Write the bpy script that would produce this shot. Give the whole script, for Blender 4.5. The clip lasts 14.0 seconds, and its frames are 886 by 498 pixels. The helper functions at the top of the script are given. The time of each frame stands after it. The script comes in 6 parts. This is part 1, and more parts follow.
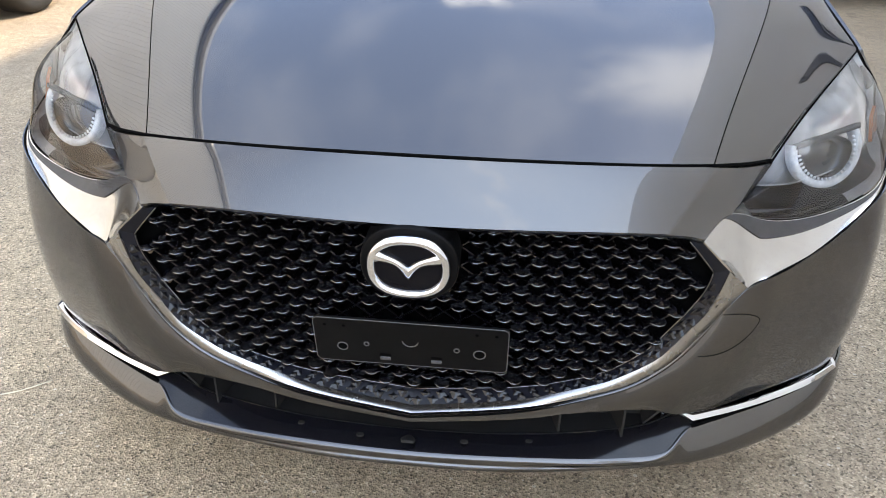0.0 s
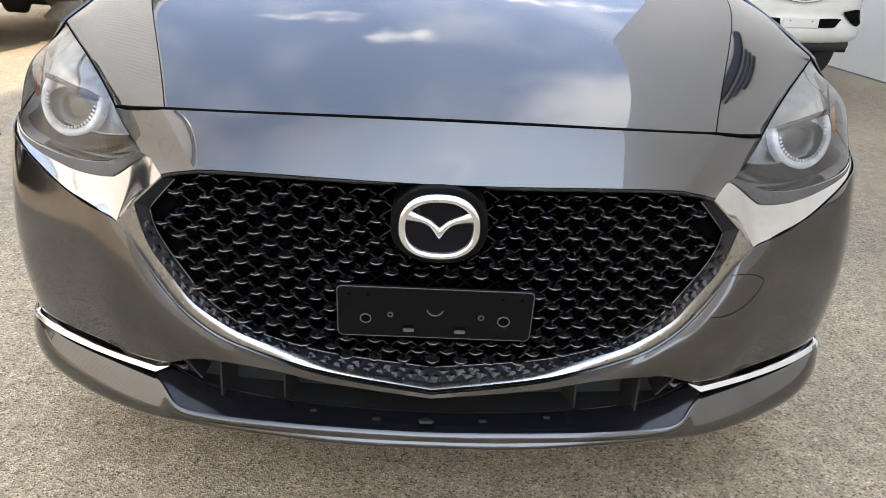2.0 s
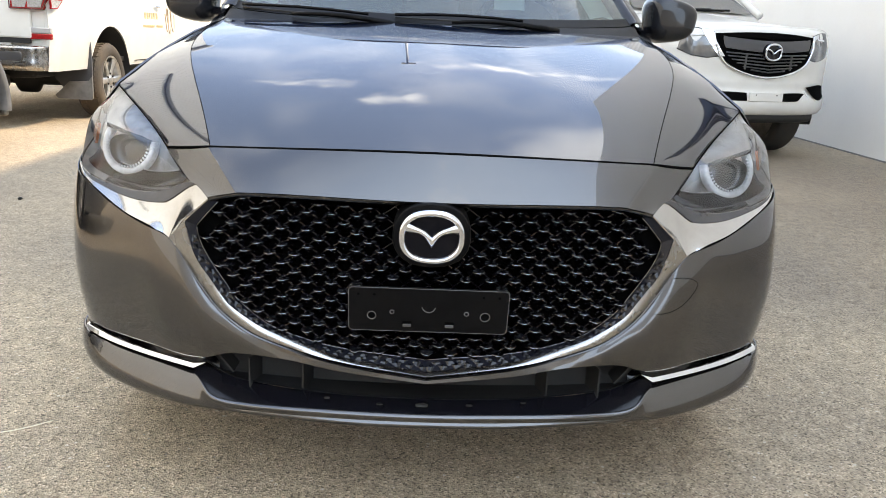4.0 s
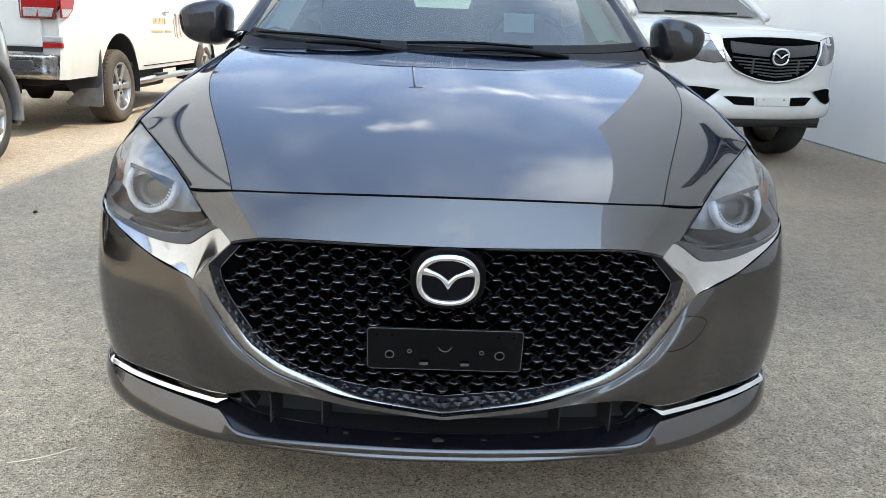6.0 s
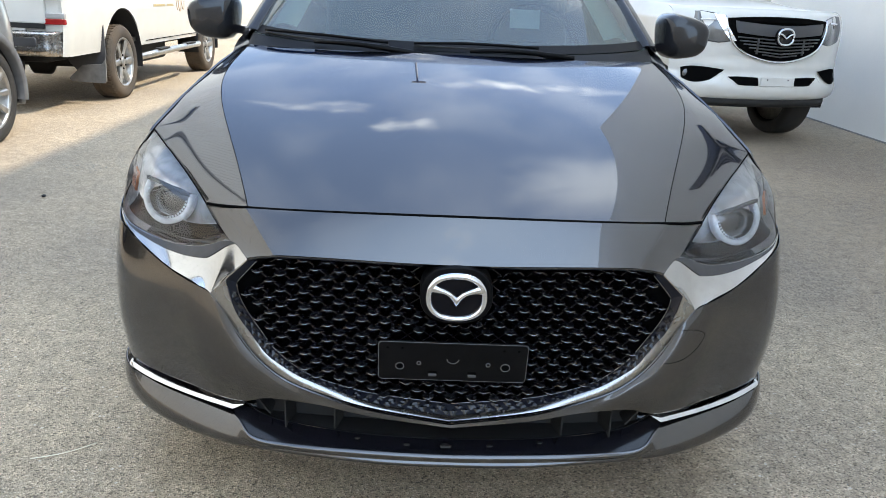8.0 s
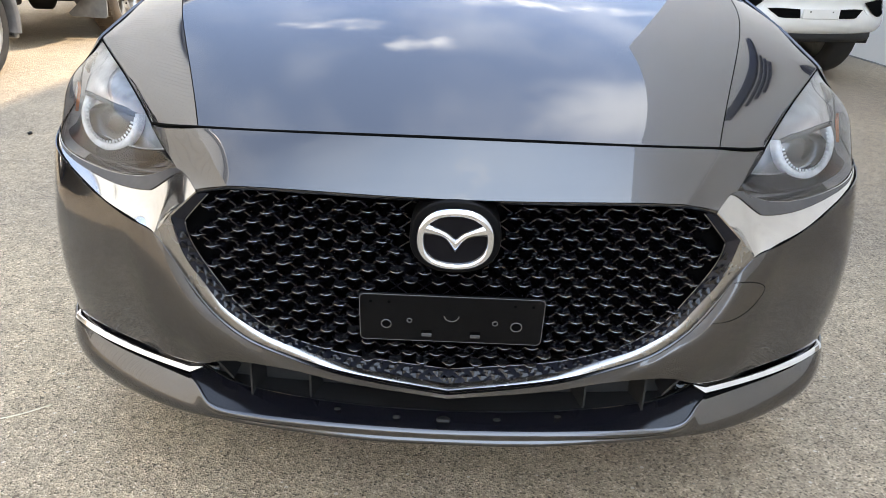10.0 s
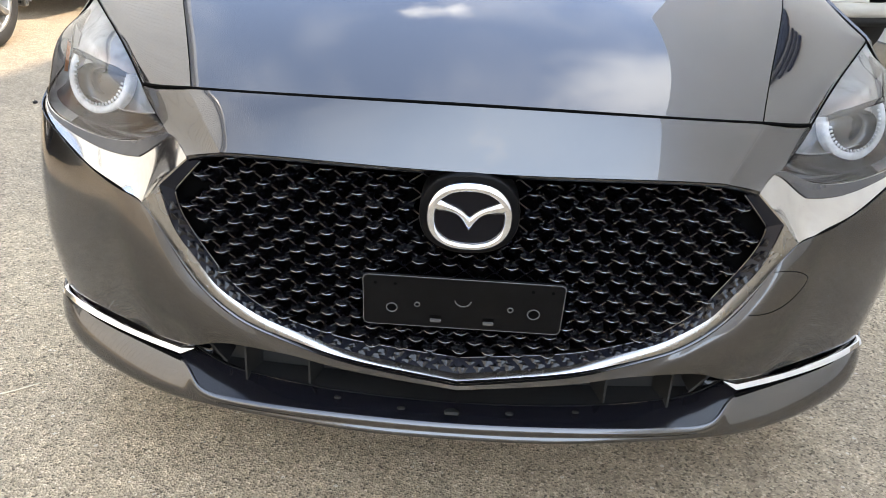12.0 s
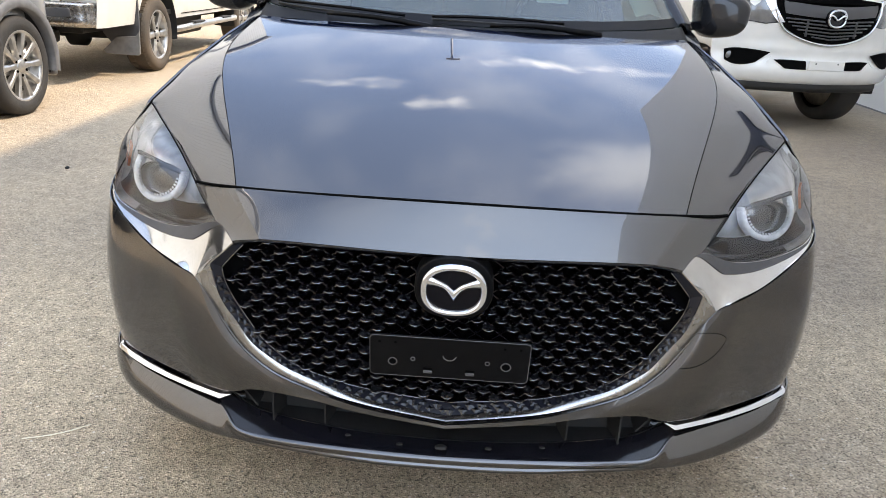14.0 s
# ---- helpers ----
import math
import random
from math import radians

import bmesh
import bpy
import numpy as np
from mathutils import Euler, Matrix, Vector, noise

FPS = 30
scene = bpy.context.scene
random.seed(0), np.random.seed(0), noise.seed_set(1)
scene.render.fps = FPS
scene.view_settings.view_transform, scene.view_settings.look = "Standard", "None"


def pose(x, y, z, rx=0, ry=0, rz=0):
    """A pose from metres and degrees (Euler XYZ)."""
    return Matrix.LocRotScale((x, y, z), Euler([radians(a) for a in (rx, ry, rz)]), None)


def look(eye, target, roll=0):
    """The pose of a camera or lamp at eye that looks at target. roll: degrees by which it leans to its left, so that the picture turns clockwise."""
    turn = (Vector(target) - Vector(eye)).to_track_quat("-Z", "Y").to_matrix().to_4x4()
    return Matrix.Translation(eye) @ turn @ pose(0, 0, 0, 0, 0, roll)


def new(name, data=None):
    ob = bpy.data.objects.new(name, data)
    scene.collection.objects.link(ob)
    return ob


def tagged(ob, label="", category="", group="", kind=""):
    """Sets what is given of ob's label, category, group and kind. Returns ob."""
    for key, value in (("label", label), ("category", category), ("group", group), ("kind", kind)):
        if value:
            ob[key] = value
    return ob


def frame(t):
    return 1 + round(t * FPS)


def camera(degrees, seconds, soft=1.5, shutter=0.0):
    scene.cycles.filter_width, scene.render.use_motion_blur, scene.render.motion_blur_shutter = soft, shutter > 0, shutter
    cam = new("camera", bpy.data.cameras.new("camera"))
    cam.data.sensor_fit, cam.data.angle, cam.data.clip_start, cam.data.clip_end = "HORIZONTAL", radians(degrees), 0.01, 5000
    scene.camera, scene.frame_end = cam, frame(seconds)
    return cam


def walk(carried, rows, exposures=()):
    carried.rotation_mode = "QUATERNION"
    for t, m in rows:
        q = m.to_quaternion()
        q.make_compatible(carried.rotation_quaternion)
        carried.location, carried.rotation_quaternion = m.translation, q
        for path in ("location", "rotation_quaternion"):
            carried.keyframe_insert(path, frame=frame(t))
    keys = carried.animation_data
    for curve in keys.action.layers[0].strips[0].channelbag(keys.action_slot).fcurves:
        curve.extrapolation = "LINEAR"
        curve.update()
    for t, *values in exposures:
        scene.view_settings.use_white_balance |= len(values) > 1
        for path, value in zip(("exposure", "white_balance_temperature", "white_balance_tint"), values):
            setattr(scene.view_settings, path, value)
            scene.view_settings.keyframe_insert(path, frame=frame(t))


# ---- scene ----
import collections

cam = camera(60.73, 14.0, 0.8)
PATH = [
    (0.0, 0.1465, -0.9617, 1.2193, 60.905, -0.909, 6.125),
    (0.5, 0.0554, -1.0221, 1.2122, 62.468, -1.310, 3.427),
    (1.0, 0.0303, -1.0244, 1.1894, 64.366, -1.899, 1.440),
    (1.5, 0.0286, -1.0231, 1.0949, 66.374, -2.423, 0.311),
    (2.0, -0.0221, -1.0776, 1.0370, 68.399, -2.760, -0.458),
    (2.5, -0.0416, -1.1602, 1.0282, 70.560, -2.823, -1.045),
    (3.0, -0.0225, -1.2904, 1.0097, 72.379, -2.653, -1.276),
    (5.5, -0.0425, -1.4064, 1.0515, 74.758, -2.321, -0.969),
    (6.0, -0.0490, -1.3979, 1.1124, 73.888, -2.242, -0.846),
    (6.5, -0.0465, -1.3965, 1.1827, 73.092, -2.246, -0.781),
    (7.0, -0.0482, -1.4169, 1.2587, 72.494, -2.258, -0.761),
    (7.5, -0.0594, -1.4266, 1.2344, 72.028, -2.351, -0.726),
    (8.0, -0.0695, -1.4209, 1.2238, 71.478, -2.475, -0.677),
    (8.2, -0.0684, -1.4208, 1.2135, 71.406, -2.476, -0.596),
    (10.3, -0.0177, -1.0807, 1.0641, 67.111, -2.275, 1.191),
    (10.5, -0.0195, -1.0543, 1.0467, 66.992, -2.379, 1.396),
    (11.0, -0.0146, -1.0267, 1.0505, 66.176, -2.595, 1.764),
    (11.5, -0.0147, -1.0247, 1.0444, 65.932, -2.848, 2.029),
    (12.0, -0.0208, -1.0335, 1.0496, 66.080, -3.037, 2.192),
    (12.5, -0.0151, -1.0481, 1.0666, 66.584, -3.227, 2.151),
    (13.0, -0.0148, -1.1102, 1.1112, 67.540, -3.268, 2.162),
    (13.5, -0.0012, -1.2167, 1.1677, 68.606, -3.192, 2.239),
    (14.0, 0.0049, -1.3043, 1.2060, 69.806, -3.105, 2.440),
]
EXPOSURES = [(0.0, 3.11, 8700, 15), (1.0, 3.10, 8800, 15), (3.0, 3.07, 9350, 15), (5.5, 2.78, 8050, 10), (8.2, 2.72, 7700, 9.5), (10.3, 3.15, 8650, 14), (12.5, 3.22, 8800, 14), (14.0, 2.92, 8550, 15)]
walk(cam, [(t, pose(x, y, z, rx, ry, rz)) for t, x, y, z, rx, ry, rz in PATH], EXPOSURES)

# ---- world, sun, exposure ----
world = bpy.data.worlds.new("sky")
scene.world = world
world.use_nodes = True
wt = world.node_tree
wt.nodes.clear()
w_out = wt.nodes.new("ShaderNodeOutputWorld")
w_bg = wt.nodes.new("ShaderNodeBackground")
w_sky = wt.nodes.new("ShaderNodeTexSky")
w_sky.sky_type, w_sky.sun_disc = "NISHITA", False
w_sky.sun_elevation, w_sky.sun_rotation = radians(54), radians(80)
w_sky.air_density, w_sky.dust_density, w_sky.ozone_density = 1.0, 0.25, 1.6
w_bg.inputs["Strength"].default_value = 0.15
# cloud seen on a flat layer far above: position is direction over height
w_co = wt.nodes.new("ShaderNodeTexCoord")
w_sep = wt.nodes.new("ShaderNodeSeparateXYZ")
w_up = wt.nodes.new("ShaderNodeMath")
w_up.operation = "MAXIMUM"
w_up.inputs[1].default_value = 0.06
w_div = wt.nodes.new("ShaderNodeVectorMath")
w_div.operation = "DIVIDE"
w_comb = wt.nodes.new("ShaderNodeCombineXYZ")
wt.links.new(w_co.outputs["Generated"], w_sep.inputs[0])
wt.links.new(w_sep.outputs["Z"], w_up.inputs[0])
for k in "XYZ":
    wt.links.new(w_up.outputs[0], w_comb.inputs[k])
wt.links.new(w_co.outputs["Generated"], w_div.inputs[0])
wt.links.new(w_comb.outputs[0], w_div.inputs[1])


def w_noise(scale, detail, rough, stretch, turn=0.0):
    """Cloud grain on the layer, drawn out along x and turned."""
    mp = wt.nodes.new("ShaderNodeMapping")
    mp.inputs["Scale"].default_value = stretch
    mp.inputs["Rotation"].default_value = (0, 0, radians(turn))
    n = wt.nodes.new("ShaderNodeTexNoise")
    n.inputs["Scale"].default_value = scale
    n.inputs["Detail"].default_value = detail
    n.inputs["Roughness"].default_value = rough
    wt.links.new(w_div.outputs[0], mp.inputs["Vector"])
    wt.links.new(mp.outputs[0], n.inputs["Vector"])
    return n


def w_range(src, a, b, c, d):
    m = wt.nodes.new("ShaderNodeMapRange")
    m.interpolation_type = "SMOOTHSTEP"
    for k, v_ in zip(("From Min", "From Max", "To Min", "To Max"), (a, b, c, d)):
        m.inputs[k].default_value = v_
    wt.links.new(src, m.inputs["Value"])
    return m.outputs[0]


def w_math(op, a, b):
    m = wt.nodes.new("ShaderNodeMath")
    m.operation = op
    for k, v_ in enumerate((a, b)):
        if isinstance(v_, (int, float)):
            m.inputs[k].default_value = v_
        else:
            wt.links.new(v_, m.inputs[k])
    return m.outputs[0]


# ragged edges: the layer is pushed about by fine grain before the single clouds are laid on it
w_rag = w_noise(6.0, 6.0, 0.62, (1.0, 1.0, 1.0))
w_push = wt.nodes.new("ShaderNodeVectorMath")
w_push.operation = "MULTIPLY_ADD"
w_push.inputs[1].default_value = (0.34, 0.26, 0.0)
wt.links.new(w_rag.outputs["Color"], w_push.inputs[0])
wt.links.new(w_div.outputs[0], w_push.inputs[2])
w_grain = w_range(w_noise(8.0, 7.0, 0.6, (1.3, 1.0, 1.0), 30).outputs["Fac"], 0.38, 0.62, 0.25, 1.0)


def w_cloud(cx, cy, rx, ry, turn, amount, wispy=True):
    """One cloud of the layer: an oval that fades out, broken by the grain."""
    mp = wt.nodes.new("ShaderNodeMapping")
    mp.vector_type = "TEXTURE"
    mp.inputs["Location"].default_value = (cx + 0.17, cy + 0.13, 0)
    mp.inputs["Rotation"].default_value = (0, 0, radians(turn))
    mp.inputs["Scale"].default_value = (rx, ry, 1000.0)
    ln = wt.nodes.new("ShaderNodeVectorMath")
    ln.operation = "LENGTH"
    wt.links.new(w_push.outputs[0], mp.inputs["Vector"])
    wt.links.new(mp.outputs[0], ln.inputs[0])
    f_ = w_range(ln.outputs["Value"], 1.0, 0.1, 0.0, amount)
    return w_math("MULTIPLY", f_, w_grain) if wispy else f_


w_fac = w_range(w_noise(2.2, 5.0, 0.5, (1.6, 0.8, 1.0), 40).outputs["Fac"], 0.40, 0.82, 0.0, 0.24)
for cx, cy, rx, ry, turn, amount, wispy in (
        (-0.08, 1.27, 0.13, 0.09, 25, 0.75, True),
        (-0.33, 1.52, 0.18, 0.09, -5, 0.48, True),
        (0.28, 1.86, 0.46, 0.11, 6, 0.85, True),
        (0.42, 0.82, 0.32, 0.34, 20, 0.60, False),
        (0.06, -0.72, 0.05, 0.60, 3, 0.5, True),
        (0.95, -0.9, 0.75, 1.5, 0, 0.65, False)):
    w_fac = w_math("MAXIMUM", w_fac, w_cloud(cx, cy, rx, ry, turn, amount, wispy))
w_mix = wt.nodes.new("ShaderNodeMixRGB")
w_mix.inputs["Color2"].default_value = (4.0, 4.7, 5.6, 1)
wt.links.new(w_fac, w_mix.inputs["Fac"])
w_haze = wt.nodes.new("ShaderNodeMixRGB")
w_haze.inputs["Fac"].default_value = 0.72
w_haze.inputs["Color2"].default_value = (0.62, 0.96, 1.72, 1)
wt.links.new(w_sky.outputs[0], w_haze.inputs["Color1"])
# a thin bright veil of high cloud that thickens toward the south and the sun
w_sou = wt.nodes.new("ShaderNodeMapRange")
w_sou.interpolation_type = "SMOOTHSTEP"
w_sou.inputs["From Min"].default_value, w_sou.inputs["From Max"].default_value = 0.35, -0.90
w_sou.inputs["To Min"].default_value, w_sou.inputs["To Max"].default_value = 0.0, 0.86
w_veil = wt.nodes.new("ShaderNodeMixRGB")
w_veil.inputs["Color2"].default_value = (2.25, 3.35, 5.2, 1)
w_side = wt.nodes.new("ShaderNodeMath")
w_side.operation = "MULTIPLY_ADD"
w_side.inputs[1].default_value = -0.90
wt.links.new(w_sep.outputs["X"], w_side.inputs[0])
wt.links.new(w_sep.outputs["Y"], w_side.inputs[2])
wt.links.new(w_side.outputs[0], w_sou.inputs["Value"])
wt.links.new(w_sou.outputs[0], w_veil.inputs["Fac"])
wt.links.new(w_haze.outputs[0], w_veil.inputs["Color1"])
wt.links.new(w_veil.outputs[0], w_mix.inputs["Color1"])
wt.links.new(w_mix.outputs[0], w_bg.inputs["Color"])
wt.links.new(w_bg.outputs[0], w_out.inputs["Surface"])

sun = new("sun", bpy.data.lights.new("sun", "SUN"))
sun.data.energy, sun.data.angle, sun.data.color = 0.78, radians(0.8), (1.0, 0.975, 0.93)
sun.matrix_world = look((21.0, 3.5, 28.2), (0, 0, 0))


# ---- materials ----
def mat(name, base, rough=0.5, metal=0.0, coat=0.0, spec=0.5, vary=0.0, scale=8.0, bump=0.0, bscale=60.0, fine=0.0, coat_rough=0.03, base2=None, rvary=0.0, rand=0.0):
    """A principled surface with stains at one scale, grain at another, and relief."""
    m = bpy.data.materials.new(name)
    m.use_nodes = True
    nt = m.node_tree
    b = nt.nodes["Principled BSDF"]
    b.inputs["Base Color"].default_value = (*base, 1)
    b.inputs["Roughness"].default_value = rough
    b.inputs["Metallic"].default_value = metal
    b.inputs["Coat Weight"].default_value = coat
    b.inputs["Coat Roughness"].default_value = coat_rough
    b.inputs["Specular IOR Level"].default_value = spec
    tc = nt.nodes.new("ShaderNodeTexCoord")
    if vary or fine or rand:
        n = nt.nodes.new("ShaderNodeTexNoise")
        n.inputs["Scale"].default_value = scale
        n.inputs["Detail"].default_value = 6
        nt.links.new(tc.outputs["Object"], n.inputs["Vector"])
        mx = nt.nodes.new("ShaderNodeMixRGB")
        c2 = base2 or tuple(c * (1 - vary) for c in base)
        mx.inputs["Color1"].default_value = (*base, 1)
        mx.inputs["Color2"].default_value = (*c2, 1)
        rp = nt.nodes.new("ShaderNodeValToRGB")
        rp.color_ramp.elements[0].position, rp.color_ramp.elements[1].position = 0.38, 0.66
        nt.links.new(n.outputs["Fac"], rp.inputs[0])
        nt.links.new(rp.outputs[0], mx.inputs["Fac"])
        col = mx.outputs[0]
        if fine:
            n2 = nt.nodes.new("ShaderNodeTexNoise")
            n2.inputs["Scale"].default_value = bscale
            n2.inputs["Detail"].default_value = 3
            nt.links.new(tc.outputs["Object"], n2.inputs["Vector"])
            ma = nt.nodes.new("ShaderNodeMapRange")
            ma.inputs["From Min"].default_value, ma.inputs["From Max"].default_value = 0.3, 0.7
            ma.inputs["To Min"].default_value, ma.inputs["To Max"].default_value = 1 - fine, 1 + fine
            nt.links.new(n2.outputs["Fac"], ma.inputs["Value"])
            vm = nt.nodes.new("ShaderNodeVectorMath")
            vm.operation = "SCALE"
            nt.links.new(col, vm.inputs[0])
            nt.links.new(ma.outputs[0], vm.inputs["Scale"])
            col = vm.outputs[0]
        nt.links.new(col, b.inputs["Base Color"])
        if rvary:
            mr = nt.nodes.new("ShaderNodeMapRange")
            mr.inputs["To Min"].default_value, mr.inputs["To Max"].default_value = max(0.0, rough - rvary), rough + rvary
            nt.links.new(n.outputs["Fac"], mr.inputs["Value"])
            nt.links.new(mr.outputs[0], b.inputs["Roughness"])
    if bump:
        nb = nt.nodes.new("ShaderNodeTexNoise")
        nb.inputs["Scale"].default_value = bscale
        nb.inputs["Detail"].default_value = 4
        nt.links.new(tc.outputs["Object"], nb.inputs["Vector"])
        bp = nt.nodes.new("ShaderNodeBump")
        bp.inputs["Strength"].default_value = bump
        bp.inputs["Distance"].default_value = 0.01
        nt.links.new(nb.outputs["Fac"], bp.inputs["Height"])
        nt.links.new(bp.outputs[0], b.inputs["Normal"])
    return m


def clear(name, tint, ior=1.5, rough=0.0, sheen=0.0):
    """A thin clear pane with sky haze painted in as a pale diffuse share: it lets light straight through and mirrors
    more at a slant.
    """
    m = bpy.data.materials.new(name)
    m.use_nodes = True
    nt = m.node_tree
    nt.nodes.clear()
    o = nt.nodes.new("ShaderNodeOutputMaterial")
    t = nt.nodes.new("ShaderNodeBsdfTransparent")
    t.inputs[0].default_value = (*tint, 1)
    g = nt.nodes.new("ShaderNodeBsdfGlossy")
    g.inputs["Roughness"].default_value = rough
    f = nt.nodes.new("ShaderNodeFresnel")
    f.inputs["IOR"].default_value = ior
    x = nt.nodes.new("ShaderNodeMixShader")
    nt.links.new(f.outputs[0], x.inputs[0])
    # teal diffuse share paints the sky's haze onto the glass
    film = nt.nodes.new("ShaderNodeBsdfDiffuse")
    film.inputs[0].default_value = (0.36, 0.46, 0.46, 1)
    dusty = nt.nodes.new("ShaderNodeMixShader")
    dusty.inputs[0].default_value = sheen
    nt.links.new(t.outputs[0], dusty.inputs[1])
    nt.links.new(film.outputs[0], dusty.inputs[2])
    nt.links.new(dusty.outputs[0], x.inputs[1])
    nt.links.new(g.outputs[0], x.inputs[2])
    nt.links.new(x.outputs[0], o.inputs[0])
    return m


def asphalt_material():
    """Worn asphalt: pale stone chips in a grey binder, tan dusting, stains, a patch with shade in its colour."""
    m = mat("asphalt", (0.20, 0.19, 0.175), 0.85)
    nt = m.node_tree
    b = nt.nodes["Principled BSDF"]
    tc = nt.nodes.new("ShaderNodeTexCoord")
    v = nt.nodes.new("ShaderNodeTexVoronoi")
    v.inputs["Scale"].default_value = 215
    v2 = nt.nodes.new("ShaderNodeTexVoronoi")
    v2.inputs["Scale"].default_value = 70
    n1 = nt.nodes.new("ShaderNodeTexNoise")
    n1.inputs["Scale"].default_value = 0.7
    n1.inputs["Detail"].default_value = 8
    n2 = nt.nodes.new("ShaderNodeTexNoise")
    n2.inputs["Scale"].default_value = 210
    n2.inputs["Detail"].default_value = 2
    for n in (v, v2, n1, n2):
        nt.links.new(tc.outputs["Object"], n.inputs["Vector"])
    stone = nt.nodes.new("ShaderNodeValToRGB")
    e = stone.color_ramp.elements
    e[0].position, e[0].color = 0.0, (0.115, 0.098, 0.077, 1)
    e[1].position, e[1].color = 1.0, (0.62, 0.56, 0.47, 1)
    for p, c in ((0.16, (0.285, 0.241, 0.191, 1)), (0.50, (0.395, 0.334, 0.265, 1)), (0.80, (0.47, 0.40, 0.316, 1)), (0.94, (0.58, 0.50, 0.40, 1))):
        q = e.new(p)
        q.color = c
    sep = nt.nodes.new("ShaderNodeSeparateColor")
    nt.links.new(v.outputs["Color"], sep.inputs[0])
    nt.links.new(sep.outputs[0], stone.inputs[0])
    # sparse larger chips
    sep2 = nt.nodes.new("ShaderNodeSeparateColor")
    nt.links.new(v2.outputs["Color"], sep2.inputs[0])
    big = nt.nodes.new("ShaderNodeMath")
    big.operation = "GREATER_THAN"
    big.inputs[1].default_value = 0.975
    nt.links.new(sep2.outputs[1], big.inputs[0])
    near = nt.nodes.new("ShaderNodeMath")
    near.operation = "LESS_THAN"
    near.inputs[1].default_value = 0.32
    nt.links.new(v2.outputs["Distance"], near.inputs[0])
    chip = nt.nodes.new("ShaderNodeMath")
    chip.operation = "MULTIPLY"
    nt.links.new(big.outputs[0], chip.inputs[0])
    nt.links.new(near.outputs[0], chip.inputs[1])
    mc = nt.nodes.new("ShaderNodeMixRGB")
    mc.inputs["Color2"].default_value = (0.58, 0.55, 0.50, 1)
    nt.links.new(chip.outputs[0], mc.inputs["Fac"])
    nt.links.new(stone.outputs[0], mc.inputs["Color1"])
    # dust and stains
    rp = nt.nodes.new("ShaderNodeValToRGB")
    rp.color_ramp.elements[0].position, rp.color_ramp.elements[0].color = 0.34, (0.95, 0.90, 0.84, 1)
    rp.color_ramp.elements[1].position, rp.color_ramp.elements[1].color = 0.62, (1.25, 1.17, 1.04, 1)
    nt.links.new(n1.outputs["Fac"], rp.inputs[0])
    mm = nt.nodes.new("ShaderNodeMixRGB")
    mm.blend_type = "MULTIPLY"
    mm.inputs["Fac"].default_value = 1
    nt.links.new(mc.outputs[0], mm.inputs["Color1"])
    nt.links.new(rp.outputs[0], mm.inputs["Color2"])
    # worn patches a hand wide, and sparse dark tar spots
    n3 = nt.nodes.new("ShaderNodeTexNoise")
    n3.inputs["Scale"].default_value = 16
    n3.inputs["Detail"].default_value = 6
    n3.inputs["Roughness"].default_value = 0.7
    n4 = nt.nodes.new("ShaderNodeTexNoise")
    n4.inputs["Scale"].default_value = 3.1
    n4.inputs["Detail"].default_value = 5
    for n in (n3, n4):
        nt.links.new(tc.outputs["Object"], n.inputs["Vector"])
    r3 = nt.nodes.new("ShaderNodeValToRGB")
    r3.color_ramp.elements[0].position, r3.color_ramp.elements[0].color = 0.30, (0.76, 0.75, 0.74, 1)
    r3.color_ramp.elements[1].position, r3.color_ramp.elements[1].color = 0.68, (1.16, 1.15, 1.13, 1)
    nt.links.new(n3.outputs["Fac"], r3.inputs[0])
    r4 = nt.nodes.new("ShaderNodeValToRGB")
    r4.color_ramp.elements[0].position, r4.color_ramp.elements[0].color = 0.255, (0.30, 0.29, 0.29, 1)
    r4.color_ramp.elements[1].position, r4.color_ramp.elements[1].color = 0.31, (1, 1, 1, 1)
    nt.links.new(n4.outputs["Fac"], r4.inputs[0])
    last = mm.outputs[0]
    # wide darker patch by wall and pickup: stain and shade put into the colour
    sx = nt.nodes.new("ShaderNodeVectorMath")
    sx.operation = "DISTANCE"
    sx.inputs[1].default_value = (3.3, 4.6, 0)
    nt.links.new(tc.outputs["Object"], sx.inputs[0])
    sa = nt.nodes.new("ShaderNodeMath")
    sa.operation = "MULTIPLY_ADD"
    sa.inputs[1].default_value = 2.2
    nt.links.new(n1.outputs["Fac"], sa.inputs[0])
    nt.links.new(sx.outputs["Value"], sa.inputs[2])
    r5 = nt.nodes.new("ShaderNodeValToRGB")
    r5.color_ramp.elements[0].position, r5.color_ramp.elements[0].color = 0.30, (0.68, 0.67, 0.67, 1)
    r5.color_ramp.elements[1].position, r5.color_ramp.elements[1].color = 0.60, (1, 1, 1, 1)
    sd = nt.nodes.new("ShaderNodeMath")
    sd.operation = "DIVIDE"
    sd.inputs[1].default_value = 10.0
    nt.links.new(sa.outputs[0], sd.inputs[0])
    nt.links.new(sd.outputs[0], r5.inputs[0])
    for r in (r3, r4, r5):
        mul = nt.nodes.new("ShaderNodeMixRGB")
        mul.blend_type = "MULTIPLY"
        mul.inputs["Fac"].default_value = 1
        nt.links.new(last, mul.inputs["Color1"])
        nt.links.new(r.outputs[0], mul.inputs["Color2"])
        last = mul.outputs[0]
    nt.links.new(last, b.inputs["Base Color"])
    bp = nt.nodes.new("ShaderNodeBump")
    bp.inputs["Strength"].default_value = 1.0
    bp.inputs["Distance"].default_value = 0.005
    ad = nt.nodes.new("ShaderNodeMath")
    ad.operation = "ADD"
    nt.links.new(v.outputs["Distance"], ad.inputs[0])
    nt.links.new(n2.outputs["Fac"], ad.inputs[1])
    nt.links.new(ad.outputs[0], bp.inputs["Height"])
